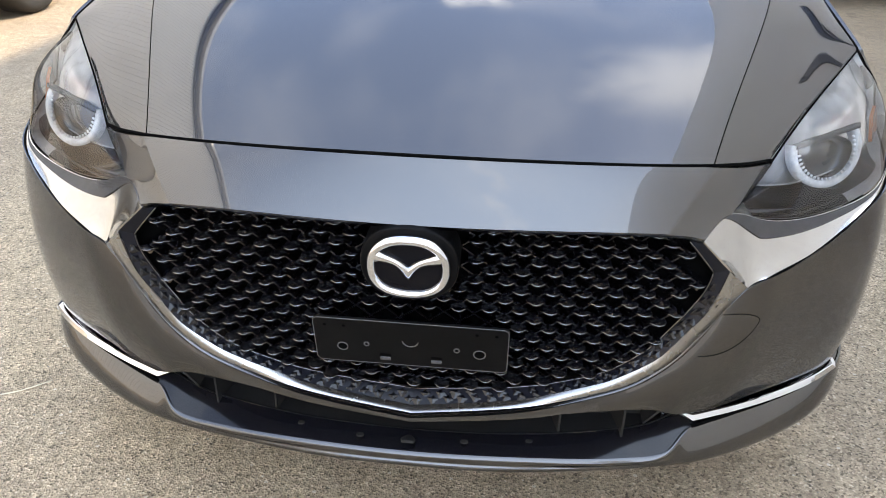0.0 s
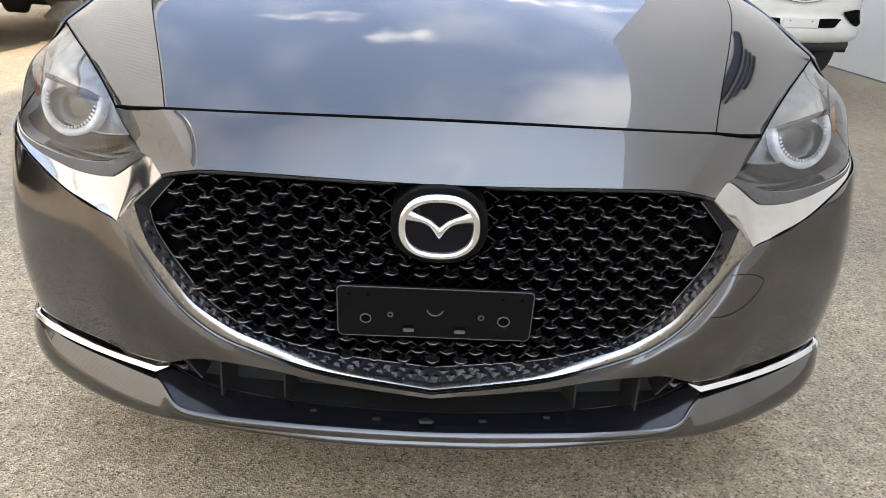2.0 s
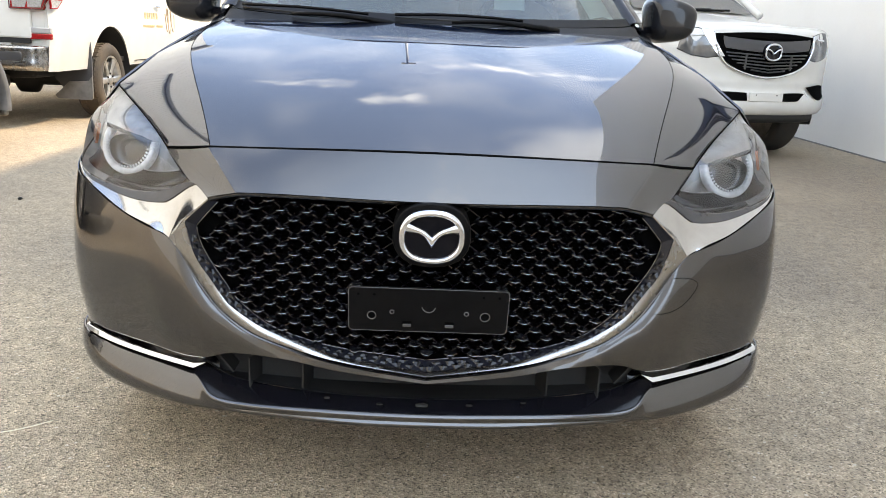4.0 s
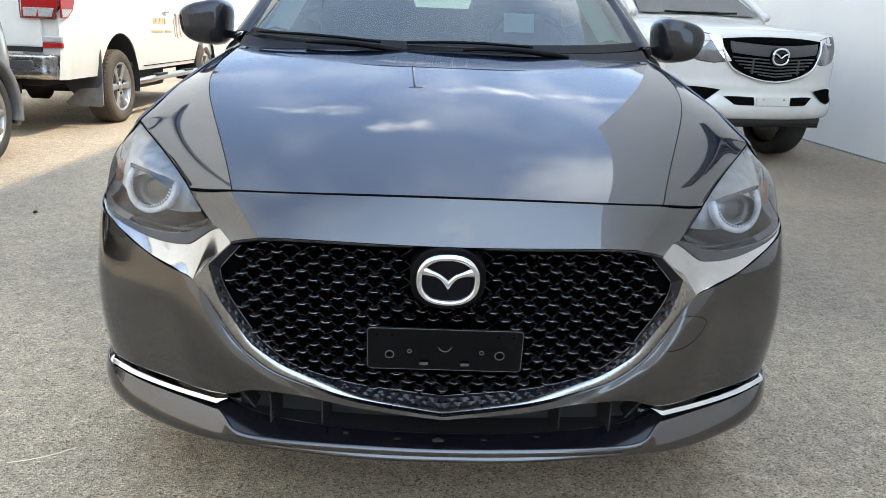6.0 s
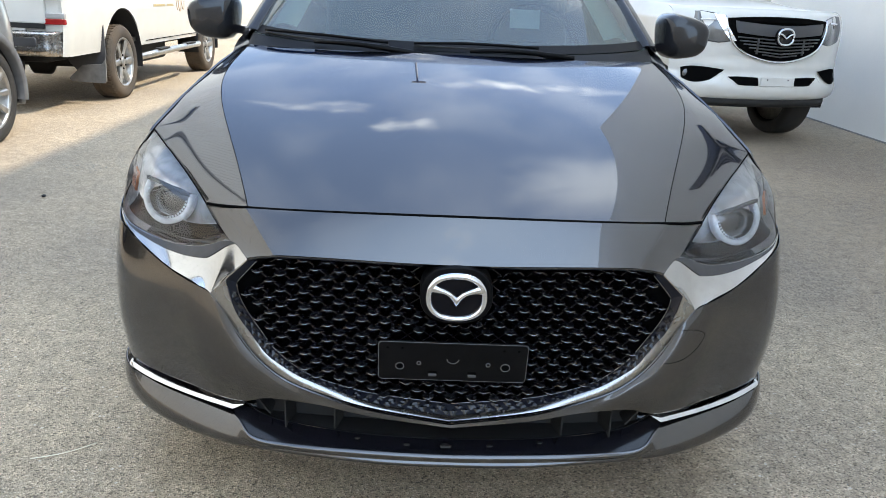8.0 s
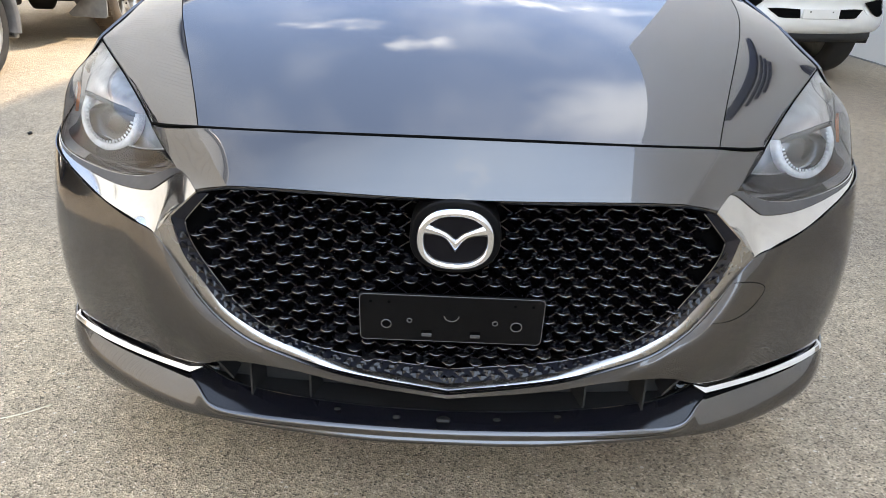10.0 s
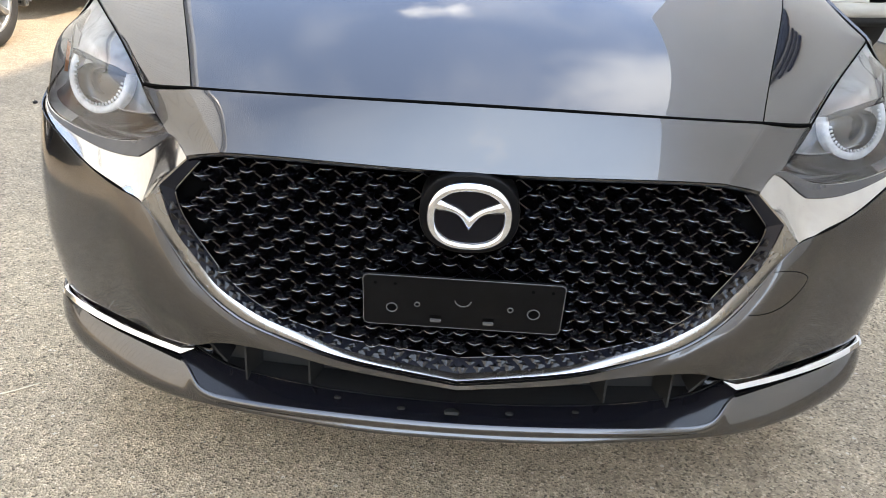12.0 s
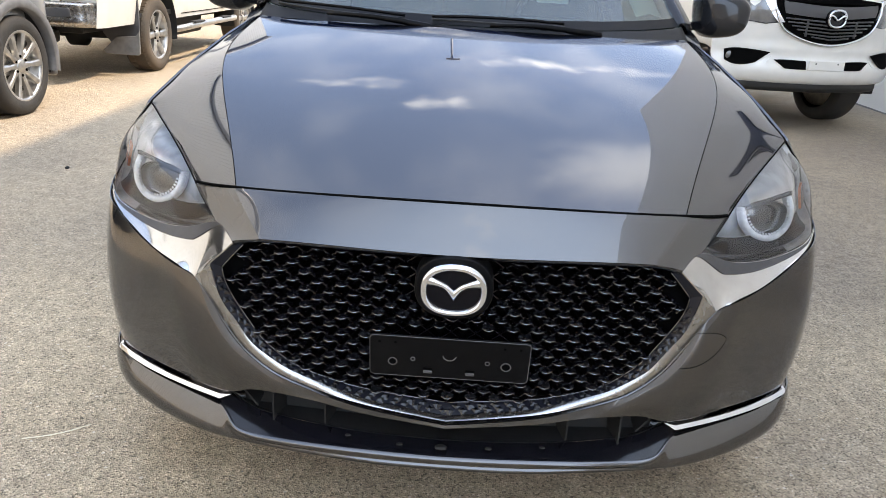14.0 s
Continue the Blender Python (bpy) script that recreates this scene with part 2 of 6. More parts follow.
    nt.links.new(bp.outputs[0], b.inputs["Normal"])
    return m


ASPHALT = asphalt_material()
PAINT = mat("grey_metallic_paint", (0.072, 0.071, 0.073), 0.26, 1.0, 1.0, vary=0.10, scale=1500, coat_rough=0.022)
PAINT.node_tree.nodes["Principled BSDF"].inputs["Coat IOR"].default_value = 1.64
PAINT.node_tree.nodes["Principled BSDF"].inputs["Specular Tint"].default_value = (0.25, 0.29, 0.36, 1)
SATIN_CHROME = mat("satin_chrome", (0.43, 0.425, 0.42), 0.27, 1.0, vary=0.08, scale=30, rvary=0.03)
WING_CHROME = mat("polished_chrome", (0.47, 0.465, 0.455), 0.10, 1.0, vary=0.06, scale=30, rvary=0.02)
CHROME = mat("chrome", (0.74, 0.77, 0.82), 0.035, 1.0, vary=0.08, scale=30, rvary=0.02)
DARK_TRIM = mat("dark_grey_trim", (0.035, 0.034, 0.036), 0.25, 0, 0.0, 0.35, vary=0.15, scale=40)
GLOSS_BLACK = mat("gloss_black_plastic", (0.006, 0.006, 0.008), 0.12, 0, 0.25, 0.3, vary=0.3, scale=60)
SATIN_BLACK = mat("satin_black_plastic", (0.004, 0.004, 0.0045), 0.45, spec=0.1, vary=0.3, scale=25, bump=0.05, bscale=500)
MATT_BLACK = mat("matt_black_plastic", (0.012, 0.012, 0.012), 0.7, vary=0.3, scale=20)
GAP = mat("panel_gap", (0.003, 0.003, 0.003), 0.9, spec=0.02)
RUBBER = mat("tyre_rubber", (0.020, 0.0195, 0.019), 0.75, vary=0.4, scale=14, bump=0.15, bscale=160, base2=(0.030, 0.027, 0.024))
DUSTY_RUBBER = mat("dusty_tyre_rubber", (0.085, 0.062, 0.042), 0.85, vary=0.5, scale=3.5, bump=0.15, bscale=160, base2=(0.05, 0.042, 0.034))
GREY_PLASTIC = mat("grey_plastic", (0.055, 0.055, 0.058), 0.4, vary=0.08, scale=6)
STUD_BLACK = mat("glossy_grille_plastic", (0.0045, 0.0045, 0.006), 0.06, 0, 1.0, 0.4)
STUD_BLACK.node_tree.nodes["Principled BSDF"].inputs["Coat IOR"].default_value = 1.9
SCALE_GLOSS = mat("glossy_scale_plastic", (0.006, 0.006, 0.008), 0.12, 0, 0.3, 0.3)
SCALE_GLOSS.node_tree.nodes["Principled BSDF"].inputs["Coat IOR"].default_value = 1.5
WALL_BLACK = mat("dark_inner_plastic", (0.010, 0.011, 0.016), 0.22, spec=0.25)
EDGE_GREY = mat("pale_edge_plastic", (0.085, 0.085, 0.088), 0.35)
ALLOY = mat("alloy_rim", (0.55, 0.53, 0.50), 0.28, 0.9, vary=0.25, scale=18)
WHITE_PAINT = mat("white_vehicle_paint", (0.67, 0.655, 0.61), 0.25, 0, 0.8, vary=0.05, scale=6)
DUSTY_WHITE = mat("dusty_white_paint", (0.72, 0.70, 0.66), 0.38, 0, 0.5, vary=0.2, scale=1.1, base2=(0.57, 0.52, 0.44), fine=0.02, bscale=40)
MIRROR_BLACK = mat("dark_gloss_paint", (0.012, 0.013, 0.016), 0.15, 0.0, 0.25, 0.4, vary=0.2, scale=300)
GREY_PAINT = mat("grey_vehicle_paint", (0.20, 0.20, 0.20), 0.3, 0.6, 0.9, vary=0.1, scale=200)
WALL_PAINT = mat("white_render", (0.84, 0.825, 0.785), 0.8, vary=0.06, scale=0.9, bump=0.12, bscale=90, fine=0.02)
BEIGE_CLAD = mat("beige_steel_cladding", (0.70, 0.685, 0.64), 0.55, vary=0.1, scale=1.2)
RED_LENS = mat("red_lamp_lens", (0.33, 0.008, 0.010), 0.1, 0, 0.8)
AMBER = mat("amber_reflector", (0.60, 0.20, 0.09), 0.15, 0, 0.8, vary=0.3, scale=120)
LAMP_WHITE = mat("frosted_light_guide", (0.84, 0.85, 0.86), 0.25, 0, 0.5, vary=0.22, scale=90)
LAMP_CLEAR = mat("clear_lamp_plastic", (0.50, 0.49, 0.48), 0.12, 0.2, 0.8, vary=0.2, scale=7)
LAMP_GREY = mat("silvered_reflector", (0.84, 0.83, 0.82), 0.24, 0.6, vary=0.3, scale=30)
PROJECTOR = mat("projector_glass", (0.060, 0.060, 0.062), 0.12, 0.3, 0.8, vary=0.3, scale=50)
LENS = clear("lamp_lens", (0.93, 0.94, 0.95), 1.62)
GLASS = clear("windscreen_glass", (0.40, 0.50, 0.47), 1.75, 0.0, 0.14)
SEAT = mat("dark_cloth", (0.055, 0.055, 0.06), 0.9, vary=0.3, scale=90)
TRIM_PALE = mat("pale_headlining", (0.80, 0.83, 0.77), 0.85, vary=0.05, scale=20)
PAPER = mat("white_paper", (0.8, 0.81, 0.82), 0.8, vary=0.04, scale=20)
GOLD = mat("gold_letter_film", (0.50, 0.38, 0.19), 0.5, vary=0.2, scale=60)
GALV = mat("galvanised_steel", (0.42, 0.43, 0.44), 0.4, 0.8, vary=0.2, scale=8)
DRY = mat("dry_grass", (0.78, 0.72, 0.56), 0.8)


# ---- shape helpers ----
def spline(pts, n, closed=False):
    """n points on a natural cubic spline that passes through pts at whole-number parameters."""
    p = np.array(pts, float)
    k = len(p)
    if k == 2:
        return p[0] + np.linspace(0, 1, n)[:, None] * (p[1] - p[0])
    if closed:
        p = np.vstack([p[-3:], p, p[:3]])
    m = len(p)
    a = np.zeros((m, m))
    r = np.zeros((m, p.shape[1]))
    a[0, 0] = a[-1, -1] = 1
    for i in range(1, m - 1):
        a[i, i - 1:i + 2] = 1, 4, 1
        r[i] = 6 * (p[i + 1] - 2 * p[i] + p[i - 1])
    s = np.linalg.solve(a, r)
    u = np.linspace(3, 3 + k, n, endpoint=False) if closed else np.linspace(0, m - 1, n)
    i = np.minimum(u.astype(int), m - 2)
    t = (u - i)[:, None]
    q = 1 - t
    return q * p[i] + t * p[i + 1] + (q ** 3 - q) * s[i] / 6 + (t ** 3 - t) * s[i + 1] / 6


def loft(rows, nu, nv):
    """A grid nv x nu: each row of control points is a spline, and splines run across them."""
    curves = [spline(r, nu) for r in rows]
    return np.stack([spline([c[i] for c in curves], nv) for i in range(nu)], 1)


def both(rows):
    """The same rows with their mirror image in x put in front, so that they run from side to side."""
    return [[(-x, y, z) for x, y, z in reversed(r[1:])] + list(r) for r in rows]


def mesh_of(verts, faces, smooth=True):
    me = bpy.data.meshes.new("m")
    me.from_pydata([tuple(map(float, v)) for v in verts], [], faces)
    me.validate()
    if smooth:
        me.shade_smooth()
    return me


def put(name, me, material, parent=None, label=""):
    me.name = name
    if material and not me.materials:
        me.materials.append(material)
    ob = new(name, me)
    if parent:
        ob.parent = parent
    if label:
        ob["label"] = label
    return ob


def part(name, bm, material, parent, label="", smooth=False):
    me = bpy.data.meshes.new(name)
    bmesh.ops.recalc_face_normals(bm, faces=bm.faces)
    bm.to_mesh(me)
    bm.free()
    if smooth:
        me.shade_smooth()
    return put(name, me, material, parent, label)


def thing(name, label, category, group="", at=None):
    ob = tagged(new(name), label, category, group)
    ob.empty_display_size = 0.1
    if at:
        ob.matrix_basis = at
    return ob


def flip(v, s):
    v = np.array(v, float).copy()
    v[..., 0] *= s
    return v


def crisp_rim(me):
    """Keeps the shading of an open panel from rolling over at its rim."""
    count = collections.Counter(k for p in me.polygons for k in p.edge_keys)
    at = me.attributes.get("sharp_edge") or me.attributes.new("sharp_edge", "BOOLEAN", "EDGE")
    for e in me.edges:
        if count[e.key] == 1:
            at.data[e.index].value = True


def sheet(name, g, material, parent, label="", s=1, thick=0.0, closed=False):
    """A smooth panel from a grid; s mirrors it; thick gives it a folded-in depth."""
    nv, nu = g.shape[:2]
    v = flip(g, s).reshape(-1, 3)
    f = []
    for j in range(nv - 1):
        for i in range(nu if closed else nu - 1):
            i2 = (i + 1) % nu
            q = (j * nu + i, j * nu + i2, (j + 1) * nu + i2, (j + 1) * nu + i)
            f.append(q if s > 0 else q[::-1])
    ob = put(name, mesh_of(v, f), material, parent, label)
    if thick:
        crisp_rim(ob.data)
        md = ob.modifiers.new("depth", "SOLIDIFY")
        md.thickness, md.offset = thick, -1
    return ob


def tube_mesh(pts, rad, seg=8, closed=False, flat=1.0, up=(0, 0, 1.0)):
    """A round bar along pts; rad may be one number or one for each point."""
    p = np.array(pts, float)
    n = len(p)
    rad = np.broadcast_to(rad, (n,))
    v, f = [], []
    up = np.array(up)
    for i in range(n):
        a = p[(i - 1) % n] if closed or i else p[0]
        b = p[(i + 1) % n] if closed or i < n - 1 else p[-1]
        d = b - a
        d /= np.linalg.norm(d) + 1e-12
        s = np.cross(d, up)
        if np.linalg.norm(s) < 1e-4:
            s = np.cross(d, (1, 0, 0))
        s /= np.linalg.norm(s)
        w = np.cross(s, d)
        for k in range(seg):
            c = 2 * math.pi * k / seg
            v.append(p[i] + rad[i] * (math.cos(c) * s + flat * math.sin(c) * w))
    for i in range(n if closed else n - 1):
        j = (i + 1) % n
        for k in range(seg):
            k2 = (k + 1) % seg
            f.append((i * seg + k, i * seg + k2, j * seg + k2, j * seg + k))
    if not closed:
        f += [tuple(range(seg))[::-1], tuple((n - 1) * seg + k for k in range(seg))]
    return mesh_of(v, f)


def tube(name, pts, rad, material, parent, label="", seg=8, s=1, closed=False, flat=1.0):
    return put(name, tube_mesh(flip(pts, s), rad, seg, closed, flat), material, parent, label)


def box_bm(size, at=(0, 0, 0), bevel=0.0, rot=None, segs=2, bm=None):
    bm = bm or bmesh.new()
    m = Matrix.Translation(at) @ (rot or Matrix()) @ Matrix.Diagonal((*size, 1))
    r = bmesh.ops.create_cube(bm, size=1, matrix=m)
    if bevel:
        es = list({e for v in r["verts"] for e in v.link_edges})
        bmesh.ops.bevel(bm, geom=es, offset=bevel, segments=segs, profile=0.5, affect="EDGES")
    return bm


def box(name, size, at, material, parent=None, label="", bevel=0.0, rot=None, segs=2):
    return part(name, box_bm(size, at, bevel, rot, segs), material, parent, label)


def lathe(name, prof, at, material, parent, label="", seg=40, axis="X", closed=False):
    """Turns a profile of (radius, along) round an axis through at."""
    v, f = [], []
    k = len(prof)
    for i in range(seg):
        a = 2 * math.pi * i / seg
        for r, t in prof:
            c, s = r * math.cos(a), r * math.sin(a)
            v.append((at[0] + t, at[1] + c, at[2] + s) if axis == "X" else (at[0] + c, at[1] + t, at[2] + s) if axis == "Y" else (at[0] + c, at[1] + s, at[2] + t))
    for i in range(seg):
        i2 = (i + 1) % seg
        for j in range(k if closed else k - 1):
            j2 = (j + 1) % k
            f.append((i * k + j, i2 * k + j, i2 * k + j2, i * k + j2))
    me = mesh_of(v, f)
    bm = bmesh.new()
    bm.from_mesh(me)
    bmesh.ops.remove_doubles(bm, verts=bm.verts, dist=1e-5)
    return part(name, bm, material, parent, label, True)


def prism(name, outline, depth, m, material, parent, label="", bevel=0.0, smooth=False):
    """A flat outline in x and z, thickened along y, placed by the matrix m."""
    bm = bmesh.new()
    vs = [bm.verts.new((x, 0, z)) for x, z in outline]
    fc = bm.faces.new(vs)
    r = bmesh.ops.extrude_face_region(bm, geom=[fc])
    bmesh.ops.translate(bm, verts=[e for e in r["geom"] if isinstance(e, bmesh.types.BMVert)], vec=(0, depth, 0))
    if bevel:
        front = [e for e in bm.edges if all(abs(v.co.y) < 1e-6 for v in e.verts)]
        bmesh.ops.bevel(bm, geom=front, offset=bevel, segments=2, profile=0.5, affect="EDGES")
    bmesh.ops.transform(bm, matrix=m, verts=bm.verts)
    return part(name, bm, material, parent, label, smooth)


def rounded(w, h, r, n=5):
    """A rounded rectangle's outline about its centre."""
    o = []
    for cx, cz, a0 in ((w / 2 - r, h / 2 - r, 0), (-w / 2 + r, h / 2 - r, 90), (-w / 2 + r, -h / 2 + r, 180), (w / 2 - r, -h / 2 + r, 270)):
        for i in range(n + 1):
            a = radians(a0 + 90 * i / n)
            o.append((cx + r * math.cos(a), cz + r * math.sin(a)))
    return o


def hull(name, secs, material, parent, label="", n=None, thick=0.0, cap=True):
    """A body symmetrical in x: each section is y and its half outline of (x, z), from the middle below to the middle above."""
    rows = []
    for y, o in secs:
        h = [(x, y, z) for x, z in o]
        rows.append(h + [(-x, y_, z) for x, y_, z in reversed(h) if x > 1e-6])
    k = len(rows[0])
    v = [p for r in rows for p in r]
    f = []
    for j in range(len(rows) - 1):
        for i in range(k):
            i2 = (i + 1) % k
            f.append((j * k + i, (j + 1) * k + i, (j + 1) * k + i2, j * k + i2))
    if cap:
        f += [tuple(range(k)), tuple((len(rows) - 1) * k + i for i in range(k))[::-1]]
    bm = bmesh.new()
    me = mesh_of(v, f)
    bm.from_mesh(me)
    ob = part(name, bm, material, parent, label, True)
    md = ob.modifiers.new("edge", "BEVEL")
    md.width, md.segments, md.limit_method, md.angle_limit = 0.02, 3, "ANGLE", radians(25)
    return ob


def flank(name, xf, y0, y1, top, zb, arches, material, parent, label="", s=1, n=150, nz=22):
    """One side of a vehicle: columns from its top edge down to the sill or to the rim of a round wheel opening."""
    ys = set(np.linspace(y0, y1, n))
    for a, z, r in arches:
        for q in np.linspace(0, math.pi, 41):
            ys.add(a + r * math.cos(q))
        ys.update((a - r - 0.001, a + r + 0.001))
    ys = sorted(y for y in ys if y0 <= y <= y1)
    g = []
    for t in np.linspace(0, 1, nz) ** 1.8:
        row = []
        for y in ys:
            lo = zb
            for a, z, r in arches:
                if abs(y - a) <= r:
                    lo = max(lo, z + math.sqrt(max(0.0, r * r - (y - a) ** 2)))
            hi = top(y)
            zz = hi + (min(lo, hi - 0.01) - hi) * t
            row.append((xf(y, zz), y, zz))
        g.append(row)
    return sheet(name, np.array(g), material, parent, label, s, 0.006)


def arch_liner(x0, s, ay, az, r, depth, parent):
    """The dark half drum inside a wheel opening, closed behind."""
    a = np.linspace(-0.25, math.pi + 0.25, 40)
    rows = [[(x0 - s * d, ay + q * math.cos(t), max(0.12, az + q * math.sin(t))) for t in a] for q, d in ((r, 0.01), (r, depth), (r * 0.5, depth), (0.02, depth))]
    return sheet("arch_liner", np.array(rows), MATT_BLACK, parent, "dark wheel arch liner")


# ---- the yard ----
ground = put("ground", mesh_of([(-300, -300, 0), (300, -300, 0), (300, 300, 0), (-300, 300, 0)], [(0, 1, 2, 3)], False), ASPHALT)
tagged(ground, "worn grey asphalt yard with pale stone chips", "ground", kind="structure")

# the long wall beside the lane
prof = [(-9.0, 0), (13.4, 0), (13.4, 9.96), (-9.0, 9.96)]
v = [(x, y, z) for x in (4.56, 4.86) for y, z in prof]
k = len(prof)
wall = put("wall_east", mesh_of(v, [tuple(range(k)), tuple(range(k, 2 * k))[::-1]] + [(i, (i + 1) % k, k + (i + 1) % k, k + i) for i in range(k)], False), WALL_PAINT)
tagged(wall, "plain white rendered wall of the building", "wall", kind="structure")
skirt = box("baseboard", (0.02, 22.4, 0.012), (4.55, 2.2, 0.006), mat("grey_base", (0.22, 0.21, 0.20), 0.9, vary=0.3, scale=3))
tagged(skirt, "dirty grey strip along the foot of the wall", "baseboard", kind="structure")


def corrugated(name, length, height, pitch, depth, m, label):
    """A steel-clad wall with square ribs, standing on its lower edge along x."""
    prof, x = [], 0.0
    while x < length:
        prof += [(x, 0), (x + pitch * 0.62, 0), (x + pitch * 0.72, depth), (x + pitch * 0.9, depth)]
        x += pitch
    v = [(px, -py, z) for z in (0, height) for px, py in prof]
    k = len(prof)
    f = [(i, i + 1, k + i + 1, k + i) for i in range(k - 1)]
    b = len(v)
    v += [(0, 0.25, 0), (length, 0.25, 0), (length, 0.25, height), (0, 0.25, height)]
    f.append((b + 1, b, b + 3, b + 2))
    ob = put(name, mesh_of(v, f, False), BEIGE_CLAD)
    ob.matrix_basis = m
    return tagged(ob, label, "wall", kind="structure")


corrugated("wall_west", 50, 11.25, 0.20, 0.018, pose(-7.9, -26, 0, 0, 0, 90), "beige ribbed steel cladding of a long shed")
corrugated("wall_south", 16, 4.6, 0.20, 0.018, pose(3.5, -13, 0, 0, 0, 180), "beige ribbed steel cladding of a shed")

corrugated("wall_north", 28, 6.5, 0.30, 0.03, pose(5.4, 42, 0, 0, 0, -90), "beige ribbed steel cladding of a shed beyond the wall")

# a louvred vent high in the white wall, a dark shutter in the shed
win = box("window_1", (0.05, 2.8, 0.12), (4.545, 4.9, 4.12), DARK_TRIM, None, "", 0.01)
tagged(win, "long dark louvred vent high in the white wall", "window", kind="structure")
for i in range(3):
    box("slat", (0.03, 1.6 - 0.3 * i, 0.02), (4.54, 4.6, 4.00 - 0.055 * i), DARK_TRIM, win)
shut = box("door_1", (0.08, 1.8, 4.2), (-7.86, 15.5, 2.1), mat("dark_shutter", (0.10, 0.10, 0.105), 0.5, vary=0.3, scale=2), None, "", 0.01)
tagged(shut, "dark closed shutter door in the shed wall", "door", kind="structure")
# added band, out of view; it mirrors as a dark line in the bonnet
shed_band = box("trim_shed_band", (0.05, 8.5, 0.10), (-7.865, 7.6, 7.72), mat("shed_band_grey", (0.10, 0.10, 0.10), 0.6, vary=0.2, scale=2), None, "", 0.01)
tagged(shed_band, "thin dark band added along the shed wall", "trim", kind="structure")
gutter = box("trim_gutter", (0.16, 50, 0.14), (-7.80, -1, 11.24), WHITE_PAINT, None, "", 0.02)
tagged(gutter, "white gutter along the eaves of the shed", "gutter", kind="structure")
# grey strip puts the shadow line under the gutter into colour
eaves_shadow = box("trim_eaves_shadow", (0.05, 50, 0.12), (-7.865, -1, 11.10), mat("eaves_shadow_grey", (0.09, 0.09, 0.09), 0.7, vary=0.2, scale=2), None, "")
tagged(eaves_shadow, "dark strip for the gutter's shadow line on the shed wall", "trim", kind="structure")


# ---- the dark grey hatchback ----
car = thing("hatchback_car", "dark grey metallic hatchback with chrome grille surround, parked on asphalt", "car")

SEAM = [(0, 0.086, 0.792), (0.22, 0.1066, 0.7863), (0.36, 0.1159, 0.784), (0.450, 0.1455, 0.7781), (0.51, 0.1842, 0.7675), (0.557, 0.223, 0.762)]


def crown(y, z, x3, drop, bow, outer):
    """One row across the bonnet: a nearly flat middle down to the fold at x3, then the outer slope."""
    return [(x3 * k, y + bow * k * k, z - drop * k ** 1.35) for k in (0, 0.48, 0.82, 1)] + outer


ROLL = [(0, 0.121, 0.8046), (0.224, 0.1416, 0.8034), (0.372, 0.1509, 0.8025), (0.4655, 0.1805, 0.7871), (0.53, 0.2192, 0.7795), (0.5795, 0.258, 0.7725)]
ROW_B = crown(0.30, 0.8652, 0.522, 0.0093, 0.0557, [(0.586, 0.342, 0.8184), (0.640, 0.3555, 0.8041)])
HOOD = [
    SEAM,
    ROLL,
    ROW_B,
    crown(0.55, 0.934, 0.605, 0.0245, 0.0, [(0.698, 0.56, 0.8828), (0.790, 0.578, 0.8609)]),
    crown(0.80, 0.987, 0.662, 0.0216, 0.0, [(0.716, 0.80, 0.9424), (0.765, 0.80, 0.929)]),
    crown(1.04, 1.0330, 0.690, 0.0245, 0.02, [(0.719, 1.06, 0.9935), (0.742, 1.06, 0.986)]),
    [(0, 1.10, 1.0438), (0.29, 1.125, 1.0395), (0.56, 1.20, 1.0393), (0.69, 1.27, 1.0400), (0.712, 1.29, 1.034), (0.724, 1.30, 1.029)],
]


def fair(pts, t, ts, deg):
    """A smooth polynomial through a run of points, held at both ends."""
    w = np.ones(len(t))
    w[[0, -1]] = 40
    c = np.linalg.lstsq(np.vander(t, deg + 1) * w[:, None], np.asarray(pts, float) * w[:, None], rcond=None)[0]
    return np.vander(ts, deg + 1) @ c


def fair_row(r, nu):
    """The middle of a row from fold to fold, level at the centre line."""
    r = np.array(r[:4])
    w = np.array([3, 1, 1, 40.0])
    u = r[:, 0] / r[3, 0]
    c = np.linalg.lstsq(np.stack([u ** 0, u ** 2, u ** 4], 1) * w[:, None], r[:, 1:] * w[:, None], rcond=None)[0]
    q = np.linspace(-1, 1, 2 * nu + 1)
    return np.column_stack([q * r[3, 0], np.stack([q ** 0, q ** 2, q ** 4], 1) @ c])


def creased(rows, nu, nv, deg=4, swell=0.0):
    """A fair panel from side to side with a fold at the fourth point of each row; swell rounds the slopes outside the folds."""
    t = np.array([np.mean([p[1] for p in r[:4]]) for r in rows])
    t = (t - t[0]) / (t[-1] - t[0])
    ts = np.linspace(0, 1, nv)
    mid = np.stack([fair_row(r, nu) for r in rows])
    mid = np.stack([fair(mid[:, k], t, ts, deg) for k in range(2 * nu + 1)], 1)
    out = np.stack([spline(r[3:], nu // 2) for r in rows])
    out[:, 0] = [r[3] for r in rows]
    out = np.stack([fair(out[:, k], t, ts, deg) for k in range(nu // 2)], 1)
    q = np.linspace(0, 1, nu // 2)
    out[..., 2] += swell * (out[:, -1:, 0] - out[:, :1, 0]) ** 2 * 4 * q * (1 - q)
    # the outer rim runs straight from row to row, with a corner where the wing begins
    rim = np.stack([np.interp(ts, t, [r[-1][k] for r in rows]) for k in range(3)], 1)
    out += (rim - out[:, -1])[:, None] * (q ** 8)[None, :, None] * (swell > 0)
    out = out[:, 1:]
    left = out[:, ::-1].copy()
    left[..., 0] *= -1
    return np.concatenate([left, mid, out], 1)


